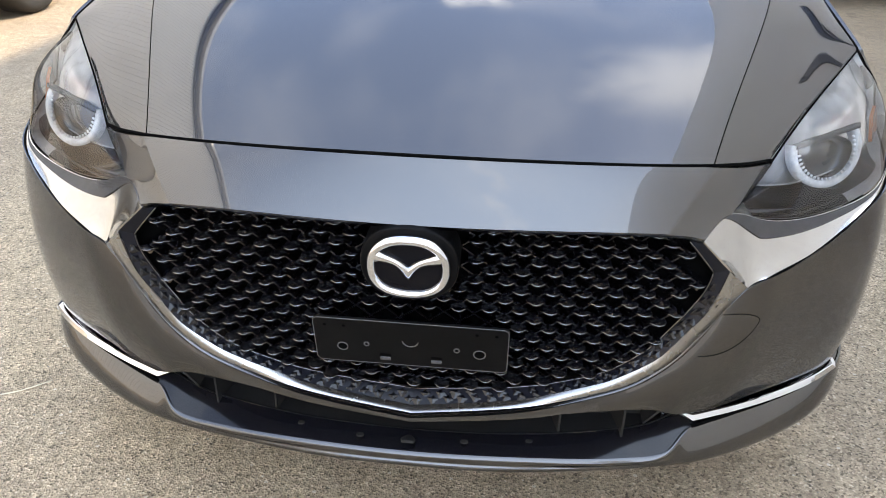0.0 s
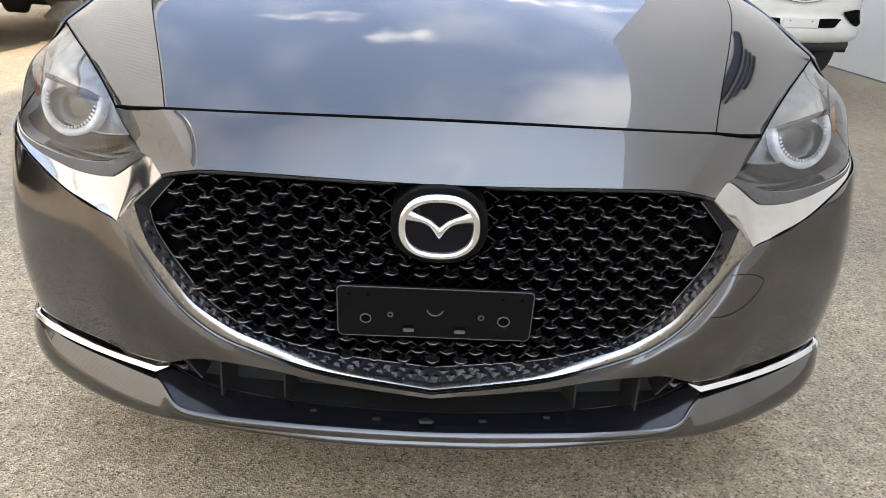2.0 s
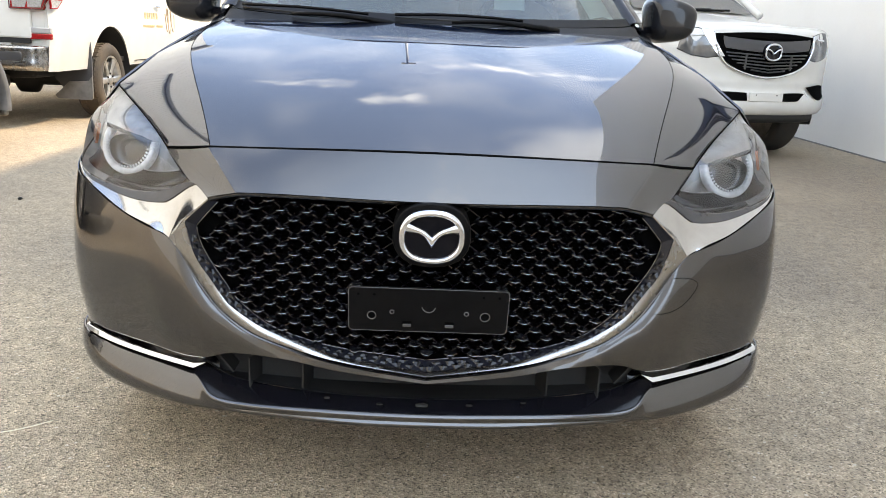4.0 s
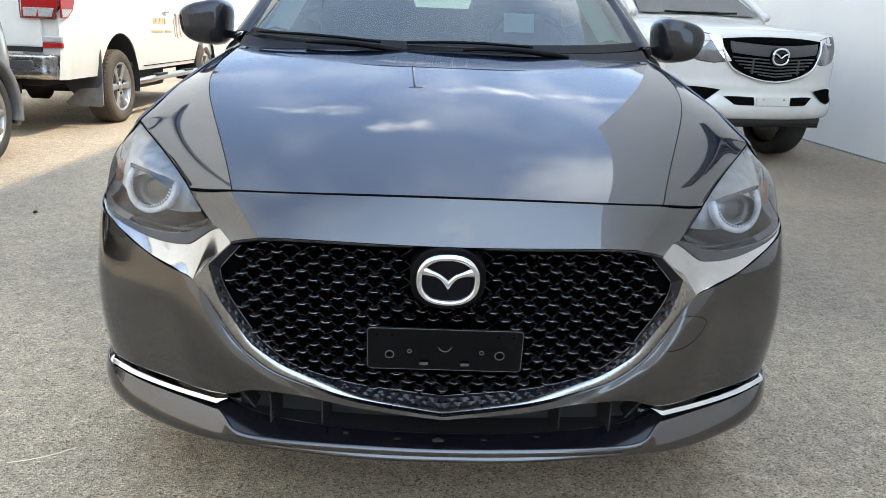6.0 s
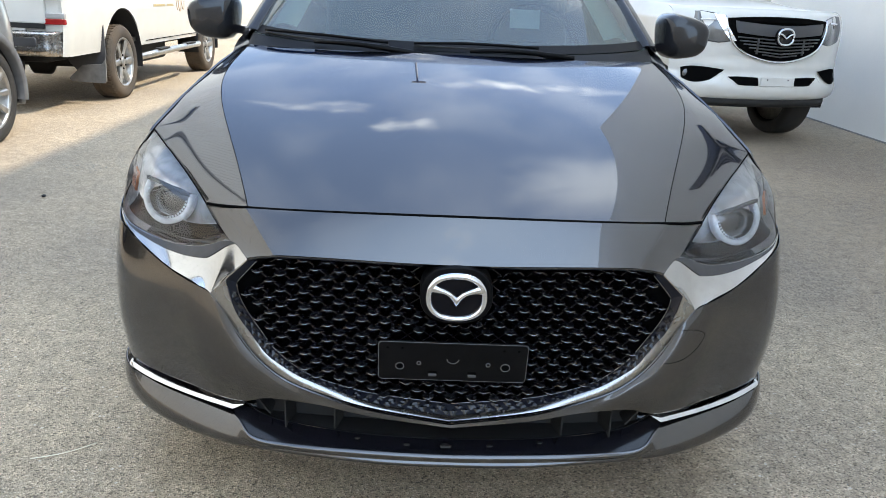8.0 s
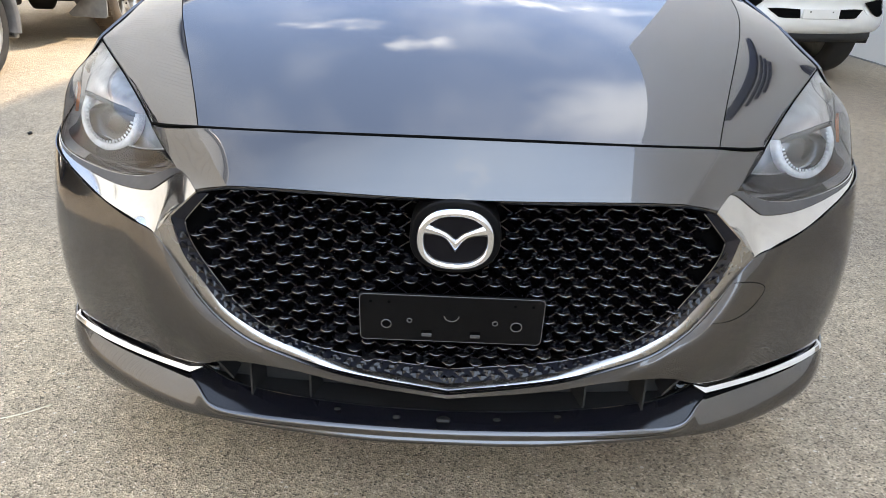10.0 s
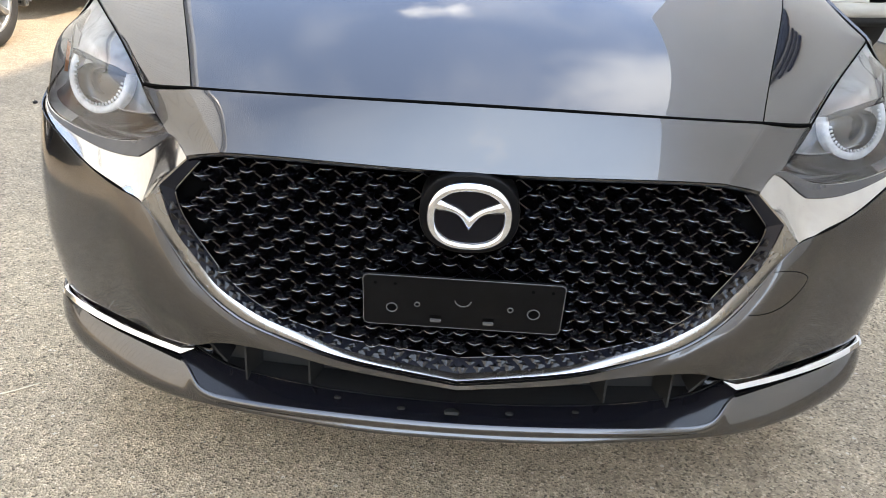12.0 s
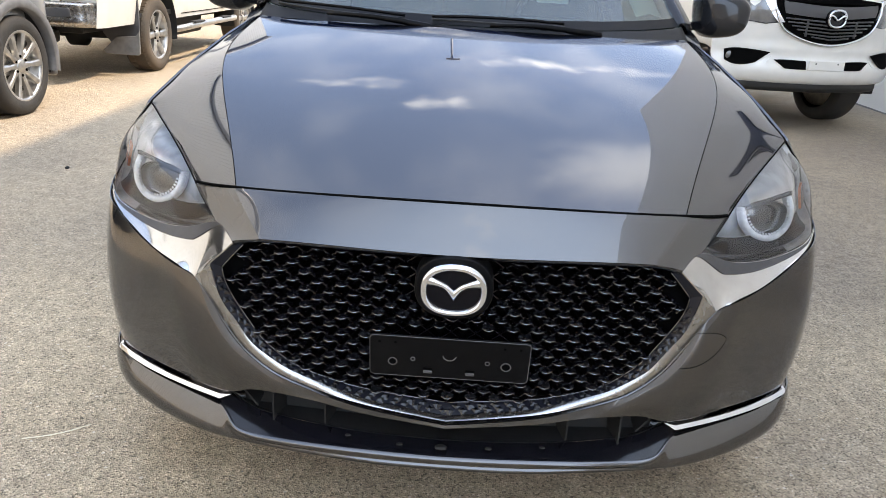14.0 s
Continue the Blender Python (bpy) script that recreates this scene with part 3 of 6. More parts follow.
def sharpen(ob, nu, width):
    """Keeps the shading crisp along the two folds of a creased panel."""
    cols = {nu // 2 - 1, nu // 2 - 1 + 2 * nu}
    at = ob.data.attributes.get("sharp_edge") or ob.data.attributes.new("sharp_edge", "BOOLEAN", "EDGE")
    for e in ob.data.edges:
        a, b = e.vertices
        if a % width == b % width and a % width in cols:
            at.data[e.index].value = True


hood_g = creased(HOOD, 28, 84, swell=0.13)
hood = sheet("hood", hood_g, PAINT, car, "dark grey metallic bonnet mirroring sky and cloud", thick=0.004)
sharpen(hood, 28, 2 * 28 + 1 + 2 * (28 // 2 - 1))
NOSE_LOW = [(0, 0.020, 0.706), (0.20, 0.027, 0.7076), (0.30, 0.0307, 0.7091), (0.375, 0.0425, 0.7059), (0.410, 0.058, 0.696), (0.434, 0.062, 0.689)]
SEAM_LOW = [(x, y - 0.005, z - 0.004) for x, y, z in SEAM]
nose_g = creased([
    SEAM_LOW,
    [(0, 0.0515, 0.7498), (0.21, 0.0601, 0.7537), (0.33, 0.0785, 0.7516), (0.412, 0.0877, 0.7419), (0.452, 0.112, 0.724), (0.486, 0.130, 0.708)],
    NOSE_LOW], 28, 24, 2)
nose = sheet("nose_panel", nose_g, PAINT, car, thick=0.004)
sharpen(nose, 28, 2 * 28 + 1 + 2 * (28 // 2 - 1))
lowf = nose_g[-1]
fold = np.stack([lowf, lowf + (0, 0.003, -0.006), lowf + (0, 0.012, -0.009), lowf + (0, 0.06, -0.004)])
sheet("nose_edge", fold, PAINT, nose, "rolled lower edge of the nose above the grille")
# black tubes draw the dark reflection along each fold as colour
for s in (-1, 1):
    tube("fold_dark_line", hood_g[:, 28 // 2 - 1 + 2 * 28] + (0, 0, -0.0002), 0.0010, GAP, hood, "black line for the dark reflection along the bonnet fold", 6, s)
    tube("fold_dark_line", nose_g[:, 28 // 2 - 1 + 2 * 28] + (0, 0, -0.0002), 0.0008, GAP, nose, "", 6, s)
tube("bonnet_gap", hood_g[0] + (0, -0.0040, -0.0004), 0.0031, GAP, car, "black shut line", 6)

CO = [(0, 0.014, 0.342), (0.166, 0.019, 0.366), (0.262, 0.029, 0.388), (0.335, 0.040, 0.409), (0.383, 0.047, 0.432), (0.425, 0.056, 0.466), (0.455, 0.063, 0.502), (0.478, 0.070, 0.539),
      (0.499, 0.076, 0.574), (0.521, 0.084, 0.602), (0.558, 0.098, 0.617), (0.61, 0.135, 0.628), (0.68, 0.192, 0.650), (0.75, 0.262, 0.676), (0.802, 0.345, 0.692), (0.838, 0.48, 0.715)]
LOW = [(0, 0.012, 0.336), (0.166, 0.017, 0.355), (0.25, 0.024, 0.369), (0.30, 0.030, 0.375), (0.345, 0.038, 0.378), (0.38, 0.046, 0.377), (0.41, 0.052, 0.373), (0.435, 0.058, 0.364),
       (0.46, 0.070, 0.356), (0.49, 0.085, 0.352), (0.53, 0.105, 0.351), (0.58, 0.137, 0.351), (0.65, 0.183, 0.348), (0.735, 0.245, 0.343), (0.802, 0.33, 0.337), (0.852, 0.48, 0.330)]


def between(a, b, t, swell):
    """Control points part of the way from one row to another, swollen outward."""
    o = []
    for i, (p, q) in enumerate(zip(a, b)):
        w = swell * min(1, max(0, (i - 3) / 6))
        side = min(1, p[0] / 0.84) ** 3
        o.append((p[0] + (q[0] - p[0]) * t + w * side, p[1] + (q[1] - p[1]) * t - w * (1 - 0.6 * side), p[2] + (q[2] - p[2]) * t))
    return o


bumper_g = loft([CO, between(CO, LOW, 0.33, 0.016), between(CO, LOW, 0.7, 0.017), LOW], 96, 26)
# wheel arch edge behind, then the fender
AX_Y, AX_Z, ARCH = 0.80, 0.305, 0.345
bumpers = {}
for s in (-1, 1):
    bumpers[s] = sheet("bumper_side", bumper_g, PAINT, car, s=s, thick=0.004)
    tube("chrome_gap", spline(CO, 90)[1:] + (0, -0.001, -0.0015), 0.0024, GAP, bumpers[s], "thin dark joint under the chrome", 6, s)
    # folded edge below
    lo = spline(LOW, 96)
    sheet("bumper_return", np.stack([lo, lo + (0, 0.004, -0.004), lo + (-0.004, 0.03, -0.006)]), PAINT, bumpers[s], s=s)

# tow eye cover: a fine joint line in the bumper on one side
tow = []
for x, _, z in spline([(0.489, 0, 0.558), (0.52, 0, 0.560), (0.548, 0, 0.550), (0.547, 0, 0.532), (0.527, 0, 0.508), (0.497, 0, 0.491), (0.460, 0, 0.486)], 40):
    flat = bumper_g.reshape(-1, 3)
    k = np.argsort((flat[:, 0] - x) ** 2 + (flat[:, 2] - z) ** 2)[:8]
    fit = np.linalg.lstsq(np.c_[flat[k][:, [0, 2]], np.ones(8)], flat[k][:, 1], rcond=None)[0]
    tow.append((x, fit[0] * x + fit[1] * z + fit[2] - 0.0045, z))
tube("tow_cover_joint", tow, 0.0007, GAP, bumpers[1], "fine joint of the towing eye cover", 6)

# chrome surround
CI = [(0, 0.036, 0.348), (0.144, 0.038, 0.369), (0.216, 0.040, 0.387), (0.300, 0.044, 0.416), (0.347, 0.047, 0.439), (0.392, 0.050, 0.471), (0.417, 0.052, 0.502), (0.445, 0.054, 0.545), (0.465, 0.055, 0.585), (0.479, 0.056, 0.645)]
CO_U = CO[:10]
C_MID = [tuple(p + (q - p) * (0.66 + 0.30 * max(0, i - 6) / 3) for p, q in zip(a, b)) for i, (a, b) in enumerate(zip(CI, CO_U))]
ridge = [tuple(p + (q - p) * 0.40 - o for p, q, o in zip(a, b, (0, 0.0035, 0))) for a, b in zip(CI, C_MID)]
chrome_u = loft([CI, ridge, C_MID], 72, 9)
BEAD_A = [(x, y + 0.003, z) for x, y, z in C_MID]
BEAD_M = [(0.5 * (a[0] + b[0]), 0.5 * (a[1] + b[1]) - 0.0045, 0.5 * (a[2] + b[2]) - 0.001) for a, b in zip(C_MID, CO_U)]
WING_TOP = [(0.433, 0.061, 0.688), (0.484, 0.126, 0.706), (0.545, 0.165, 0.681), (0.621, 0.207, 0.666), (0.699, 0.252, 0.670), (0.774, 0.313, 0.684), (0.82, 0.40, 0.702)]
WING_LOW = [(0.479, 0.055, 0.645), (0.521, 0.083, 0.602), (0.556, 0.098, 0.617), (0.62, 0.142, 0.631), (0.69, 0.202, 0.653), (0.76, 0.276, 0.677), (0.812, 0.375, 0.695)]
WING_T = [tuple(t + (l - t) * 0.34 for t, l in zip(p, q)) for p, q in zip(WING_TOP, WING_LOW)]
WING_T = [(x, y - 0.004, z + 0.001) for x, y, z in WING_T]
wing_g = loft([WING_TOP, WING_LOW], 84, 16)
tw = np.minimum(1, np.arange(74) / 16)[None, :, None] * np.linspace(0, 1, 6)[:, None, None]
trim_g = wing_g[0:1, 10:] + (wing_g[5:6, 10:] - wing_g[0:1, 10:]) * tw + np.array((0.0, -0.0035, 0.0012))
frames = {}
for s in (-1, 1):
    frames[s] = sheet("grille_surround", chrome_u, SATIN_CHROME, car, "chrome grille surround", s=s, thick=0.003)
    sheet("edge_bead", loft([BEAD_A, BEAD_M, CO_U], 72, 7), PAINT, bumpers[s], "rounded painted bead along the chrome", s=s)
    tube("bead_gap", spline(C_MID, 72) + (0, -0.0006, 0), 0.0015, GAP, bumpers[s], "", 6, s)
    sheet("wing", wing_g, WING_CHROME, frames[s], "broad chrome wing under the headlamp", s=s, thick=0.003)
    sheet("under_lamp_trim", trim_g, DARK_TRIM, frames[s], "dark trim between lamp and chrome", s=s, thick=0.002)

# inner wall of the surround and the mesh behind
MESH = [(0, 0.062, 0.366), (0.157, 0.063, 0.383), (0.240, 0.065, 0.400), (0.310, 0.067, 0.424), (0.350, 0.068, 0.450), (0.384, 0.069, 0.481), (0.406, 0.070, 0.512), (0.434, 0.071, 0.556), (0.455, 0.070, 0.600), (0.461, 0.069, 0.634)]
CI_TOP = [(0.479, 0.056, 0.645), (0.455, 0.060, 0.667), (0.433, 0.064, 0.688)]
MESH_TOP = [(0.461, 0.069, 0.634), (0.440, 0.071, 0.658), (0.418, 0.073, 0.682)]
back = [(0, 0.34), (0.30, 0.40), (0.42, 0.50), (0.47, 0.60), (0.472, 0.64), (0.43, 0.69), (0.40, 0.702)]
grille = prism("grille", back + [(-x, z) for x, z in back[:0:-1]], 0.008, pose(0, 0.092, 0), GAP, car, "black sculpted grille")
for s in (-1, 1):
    sheet("inner_wall", loft([CI, between(CI, MESH, 0.5, 0), MESH], 60, 6), WALL_BLACK, frames[s], "dark glossy inner wall of the surround", s=s)
    sheet("inner_wall", loft([CI_TOP, MESH_TOP], 12, 4), WALL_BLACK, frames[s], s=s)
    e = np.vstack([spline(MESH, 60), spline(MESH_TOP, 10)[1:]])
    tube("mesh_edge", e, 0.0017, STUD_BLACK, frames[s], "raised rim of the mesh", 6, s)


def inside(x, z):
    """Whether a place lies within the mesh opening."""
    zs = [p[2] for p in MESH] + [0.656, 0.682, 0.705]
    xs = [p[0] for p in MESH] + [0.440, 0.418, 0.400]
    return z > 0.380 and abs(x) < np.interp(z, zs, xs) - 0.007 and z < 0.704


def stud_mesh():
    """One scale of the mesh: a lip that sags a little, with shoulders falling away on both sides, over a keeled shield."""
    half = ((0.0222, -0.0078, 0.0125, 0.0003), (0.0168, -0.0038, 0.0035, 0.0004), (0.0122, 0.0006, -0.0052, 0.0009), (0.0062, -0.0005, -0.0098, 0.0013))
    prof = [(-x, z, y, b) for x, z, y, b in half] + [(0, -0.0010, -0.0112, 0.0014)] + [(x, z, y, b) for x, z, y, b in half[::-1]]
    rows = [[] for _ in range(8)]
    for x, z, y, b in prof:
        a = min(1.0, abs(x) / 0.0222)
        rows[0].append((x, 0.026, z + 0.0030))
        rows[1].append((x, y + (0.010 if x == 0 else 0.007), z + (0.0080 if x == 0 else 0.0014)))
        rows[2].append((x, y, z))
        rows[3].append((x, y - 0.45 * b, z - 0.30 * b))
        rows[4].append((x, y - 0.65 * b, z - 1.0 * b))
        rows[5].append((x * 0.90, y + 0.0050 + 0.002 * a, z - 0.0050))
        rows[6].append((x * 0.66, y + 0.0115, -0.0108 - 0.0030 * (1 - a)))
        rows[7].append((x * 0.36, 0.026, -0.0165 - 0.005 * (1 - a)))
    n = len(prof)
    me = mesh_of([p for r in rows for p in r], [(j * n + i, j * n + i + 1, (j + 1) * n + i + 1, (j + 1) * n + i) for j in range(len(rows) - 1) for i in range(n - 1)])
    at = me.attributes.get("sharp_edge") or me.attributes.new("sharp_edge", "BOOLEAN", "EDGE")
    for e in me.edges:
        a, b = sorted(e.vertices)
        if b - a == 1 and a // n in (2, 4, 5) or b - a == n and a % n in (2, n // 2, n - 3) and (a // n >= 4 or a // n < 2):
            at.data[e.index].value = True
    return me


STUD = stud_mesh()
STUD.materials.append(STUD_BLACK)
STUD.name = "stud"
jig = random.Random(5)
row, z = 0, 0.7034
while z > 0.375:
    for c in range(-11, 12):
        x = (c + 0.5 * (row % 2)) * 0.0490
        zz = z + 0.08 * x * x
        if inside(x, zz) and (x / 0.090) ** 2 + ((zz - 0.644) / 0.075) ** 2 > 1 and not (abs(x) < 0.135 and 0.455 < zz < 0.53):
            ob = new("stud", STUD)
            ob.parent = grille
            ob.matrix_basis = pose(x, 0.060 + 0.04 * x * x, zz, jig.uniform(-5, 5), jig.uniform(-2, 2), math.degrees(0.35 * x) + jig.uniform(-3, 3))
    row += 1
    z -= 0.01775

# the same scales lie flattened on the sloping inner wall, in two staggered rows
SHINGLE = stud_mesh()
SHINGLE.transform(Matrix.Diagonal((0.66, 0.22, 0.82, 1)))
SHINGLE.materials.append(SCALE_GLOSS)
SHINGLE.name = "scale"
wall_a, wall_b = spline(CI, 400), spline(MESH, 400)
rim_len = np.concatenate([[0], np.cumsum(np.linalg.norm(np.diff(0.5 * (wall_a + wall_b), axis=0), axis=1))])
for s in (-1, 1):
    for row, t in enumerate((0.42, 0.76)):
        for d in np.arange(0.006 + 0.013 * row, rim_len[-1] - 0.024, 0.026):
            q = int(np.searchsorted(rim_len, d))
            along = wall_a[min(q + 3, 399)] - wall_a[max(q - 3, 0)]
            across = wall_b[q] - wall_a[q]
            along, across = Vector(along * (s, 1, 1)).normalized(), Vector(across * (s, 1, 1)).normalized()
            out = along.cross(across).normalized()
            out = -out if out.y > 0 else out
            along = out.cross(across).normalized()
            at = Vector((wall_a[q] + (wall_b[q] - wall_a[q]) * t) * (s, 1, 1))
            ob = new("scale", SHINGLE)
            ob.parent = grille
            ob.matrix_basis = Matrix.Translation(at) @ Matrix((along, -out, across)).transposed().to_4x4() @ pose(0, 0, 0, jig.uniform(-7, 7), 0, jig.uniform(-7, 7))

# webs that tie the studs: one zigzag lattice behind them
v, f = [], []
for r in range(19):
    for c in range(-11, 11):
        for d in (0, 1):
            x0 = (c + 0.5 * (r % 2)) * 0.0490
            x1 = x0 + (0.5 - d) * 0.0490
            z0, z1 = 0.7034 - r * 0.01775 + 0.08 * x0 * x0, 0.7034 - (r + 1) * 0.01775 + 0.08 * x1 * x1
            if inside(x0, z0) and inside(x1, z1):
                b = len(v)
                v += [(x, y, z + o) for y, o in ((0.068, 0.0015), (0.068, -0.0015), (0.09, 0.0015), (0.09, -0.0015)) for x, z in ((x0, z0), (x1, z1))]
                f += [(b, b + 1, b + 3, b + 2), (b, b + 4, b + 5, b + 1), (b + 2, b + 3, b + 7, b + 6)]
tagged(put("lattice", mesh_of(v, f, False), GLOSS_BLACK, grille), kind="stuff")

# badge
badge = put("badge", mesh_of(*[[(0, 0, 0)], []]), GLOSS_BLACK, car, "chrome oval badge with a V-shaped bar on black")
BADGE = pose(0, 0.0, 0.644, 3)


def oval(a, b, n, p=2.35):
    o = []
    for i in range(n):
        t = 2 * math.pi * i / n
        c, s = math.cos(t), math.sin(t)
        o.append((a * abs(c) ** (2 / p) * (1 if c > 0 else -1), b * abs(s) ** (2 / p) * (1 if s > 0 else -1)))
    return o


prism("badge_face", oval(0.075, 0.064, 48), 0.05, BADGE @ pose(0, 0.010, 0), SATIN_BLACK, badge, bevel=0.003, smooth=False)
prof = ((0.0640, 0.0540, 0.008), (0.0635, 0.0535, 0.0005), (0.0610, 0.0512, -0.0035), (0.0570, 0.0468, -0.0050), (0.0525, 0.0430, -0.0038), (0.0505, 0.0405, 0.006))
ringg = np.array([[(x, y, z + (0.0016 * (1 - j / 2.5) if z < 0 else 0) * abs(z) / 0.05) for x, z in oval(a, b, 72)] for j, (a, b, y) in enumerate(prof)])
ring_ob = sheet("ring", ringg, CHROME, badge, closed=True)
ring_ob.matrix_basis = BADGE
prism("inlay", oval(0.0545, 0.0445, 48), 0.006, BADGE @ pose(0, 0.004, 0), mat("black_glass", (0.004, 0.004, 0.006), 0.08, 0, 0, 0.15), badge)
for s in (-1, 1):
    up = spline([(s * 0.054, -0.001, 0.0300), (s * 0.040, -0.003, 0.0248), (s * 0.0256, -0.003, 0.0192), (s * 0.0114, -0.003, 0.0118), (0, -0.002, 0.0010)], 14)
    dn = spline([(s * 0.053, -0.001, 0.0095), (s * 0.038, -0.003, 0.0098), (s * 0.0256, -0.003, 0.0080), (s * 0.0160, -0.003, 0.0030), (s * 0.0080, -0.003, -0.0060), (0, -0.002, -0.0205)], 14)
    g = np.stack([up + (0, 0.006, 0), up, 0.5 * (up + dn) + (0, -0.0030, 0), dn, dn + (0, 0.006, 0)])
    w = sheet("v_bar", g if s > 0 else g[:, ::-1], CHROME, badge)
    w.matrix_basis = BADGE

# number plate bracket without a plate
bracket = prism("plate_bracket", rounded(0.315, 0.098, 0.009), 0.006, pose(0, 0.019, 0.4895, 10.5), SATIN_BLACK, car, "empty black number plate bracket with screw holes", bevel=0.0015)
BR = pose(0, 0.019, 0.4895, 10.5)
# pale tubes put the bevel highlight on the bracket and its hole rims
edge = put("bracket_edge", tube_mesh([(x, 0.0006, z) for x, z in rounded(0.314, 0.097, 0.009)], 0.0008, 6, True, 1.0, (0, 1.0, 0)), EDGE_GREY, bracket, "pale line for the bevel's highlight round the bracket")
edge.matrix_basis = BR
for x, z, r in ((-0.112, -0.013, 0.0085), (0.112, -0.010, 0.0095), (0.0, 0.010, 0.013), (-0.072, -0.004, 0.004), (0.075, -0.004, 0.0042)):
    arc = [(x + r * math.cos(a), -0.0006, z + r * math.sin(a)) for a in np.linspace(radians(190), radians(350) if r > 0.01 else radians(545), 16)]
    ob = tube("hole_rim", arc, 0.0010, EDGE_GREY, bracket, "", 6)
    ob.matrix_basis = BR
    if r < 0.01:
        prism("hole", [(x + r * 0.9 * math.cos(a), z + r * 0.9 * math.sin(a)) for a in np.linspace(0, 2 * math.pi, 16, False)], 0.002, BR @ pose(0, -0.0004, 0), GAP, bracket)
for x, z in ((-0.138, 0.034), (-0.107, 0.034), (0.107, 0.034), (0.138, 0.034)):
    prism("hole", [(x + 0.0028 * math.cos(a), z + 0.0028 * math.sin(a)) for a in np.linspace(0, 2 * math.pi, 12, False)], 0.002, BR @ pose(0, -0.0004, 0), GAP, bracket)
for x in (-0.042, 0.042):
    prism("slot", rounded(0.018, 0.012, 0.001, 2), 0.002, BR @ pose(x, -0.0004, -0.030), GAP, bracket)
    prism("tab", rounded(0.017, 0.0045, 0.001, 2), 0.006, BR @ pose(x, -0.004, -0.033), EDGE_GREY, bracket)

# lower intake, shelf, lip
SH0 = [(0, 0.052, 0.281), (0.15, 0.056, 0.282), (0.30, 0.074, 0.286), (0.385, 0.092, 0.296), (0.44, 0.104, 0.310), (0.49, 0.114, 0.316), (0.58, 0.155, 0.322), (0.69, 0.215, 0.322), (0.785, 0.294, 0.316), (0.84, 0.40, 0.304), (0.858, 0.50, 0.295)]
SH1 = [(0, 0.010, 0.267), (0.15, 0.014, 0.268), (0.30, 0.027, 0.268), (0.385, 0.041, 0.268), (0.445, 0.055, 0.279), (0.487, 0.093, 0.304), (0.577, 0.139, 0.309), (0.686, 0.207, 0.309), (0.785, 0.291, 0.304), (0.843, 0.398, 0.296), (0.860, 0.50, 0.287)]
SH1B = [(x, y - 0.005, z - 0.005) for x, y, z in SH1]
SH2 = [(0, 0.003, 0.254), (0.15, 0.007, 0.254), (0.30, 0.026, 0.256), (0.385, 0.042, 0.256), (0.445, 0.056, 0.256), (0.50, 0.073, 0.254), (0.585, 0.116, 0.251), (0.68, 0.180, 0.249), (0.762, 0.258, 0.247), (0.825, 0.37, 0.238), (0.852, 0.49, 0.225)]
SH2 = [(x, y + 0.003, z - 0.011) for x, y, z in SH2]
SH3 = [(x * 0.985, y + 0.05, z - 0.012) for x, y, z in SH2]
SHM = []
for p, q in zip(SH1B, SH2):
    w = min(1.0, max(0.0, (p[0] - 0.43) / 0.07))
    SHM.append((0.5 * (p[0] + q[0]) + 0.005 * w, 0.5 * (p[1] + q[1]) - 0.009 * w, 0.5 * (p[2] + q[2]) + 0.002 * w))
sheet("lower_lip", loft(both([SH1, SH1B, SHM, SH2, SH3]), 161, 24), PAINT, car, "painted lower lip of the bumper", thick=0.003)
sheet("intake_shelf", loft(both([SH0[:6], SH1[:6]]), 121, 6), GLOSS_BLACK, car, "glossy black shelf of the lower intake", thick=0.003)
for s in (-1, 1):
    sheet("strip_recess", loft([[(x, y + 0.03, z + 0.002) for x, y, z in LOW[8:]], [(x, y + 0.02, z) for x, y, z in SH0[4:]], SH1[4:]], 40, 6), GLOSS_BLACK, car, "dark recess round the chrome strip", s=s)
    strip = np.array([(0.463, 0.098, 0.331)] + [tuple(p) for p in spline([(0.490, 0.102, 0.3195), (0.56, 0.130, 0.3235), (0.64, 0.170, 0.3265), (0.72, 0.221, 0.3285), (0.787, 0.279, 0.3290)], 36)])
    hh = np.array([0.0012] + [0.0052] * 34 + [0.005, 0.0036])[:, None] * np.array([[0, 0.12, 1]])
    d = np.array([[0, 0.022, 0]])
    bar = np.stack([strip + hh + d, strip + hh + (0, 0.0015, 0), strip + hh * 0.82 + (0, -0.001, 0), strip - hh * 0.80 + (0, -0.005, 0), strip - hh + (0, -0.003, 0), strip - hh + d])
    st_ob = sheet("chrome_strip", bar, CHROME, car, "chrome strip in a dark recess at the bumper corner", s=s)
    st_ob.data.shade_flat()
    tube("recess_edge", spline([(x, y - 0.0006, z - 0.0032) for x, y, z in LOW[8:14]], 40), 0.0013, CHROME, st_ob, "fine bright edge above the strip", 6, s)
    # drawn wide: the joint plus the strip's shadow, both as black
    tube("strip_gap", spline([(x, y - 0.0005, z + 0.0015) for x, y, z in SH1[5:9]], 40), 0.0040, GAP, st_ob, "dark joint under the strip with the strip's shadow in its width", 6, s)
IN_UP = [(x, y + 0.012, z + 0.004) for x, y, z in LOW[:9]]
IN_BK = [(x, 0.125, z + 0.006) for x, y, z in LOW[:9]]
IN_LO = [(x * 1.02, 0.128, 0.279 + 0.1 * x * x) for x, y, z in LOW[:9]]
sheet("intake_floor", loft(both([[(0, 0.128, 0.279), (0.2, 0.128, 0.283), (0.42, 0.128, 0.297), (0.48, 0.13, 0.31)], [(0, 0.052, 0.281), (0.2, 0.060, 0.283), (0.40, 0.094, 0.298), (0.46, 0.108, 0.312)]]), 50, 4), MATT_BLACK, car, "black floor of the lower intake")
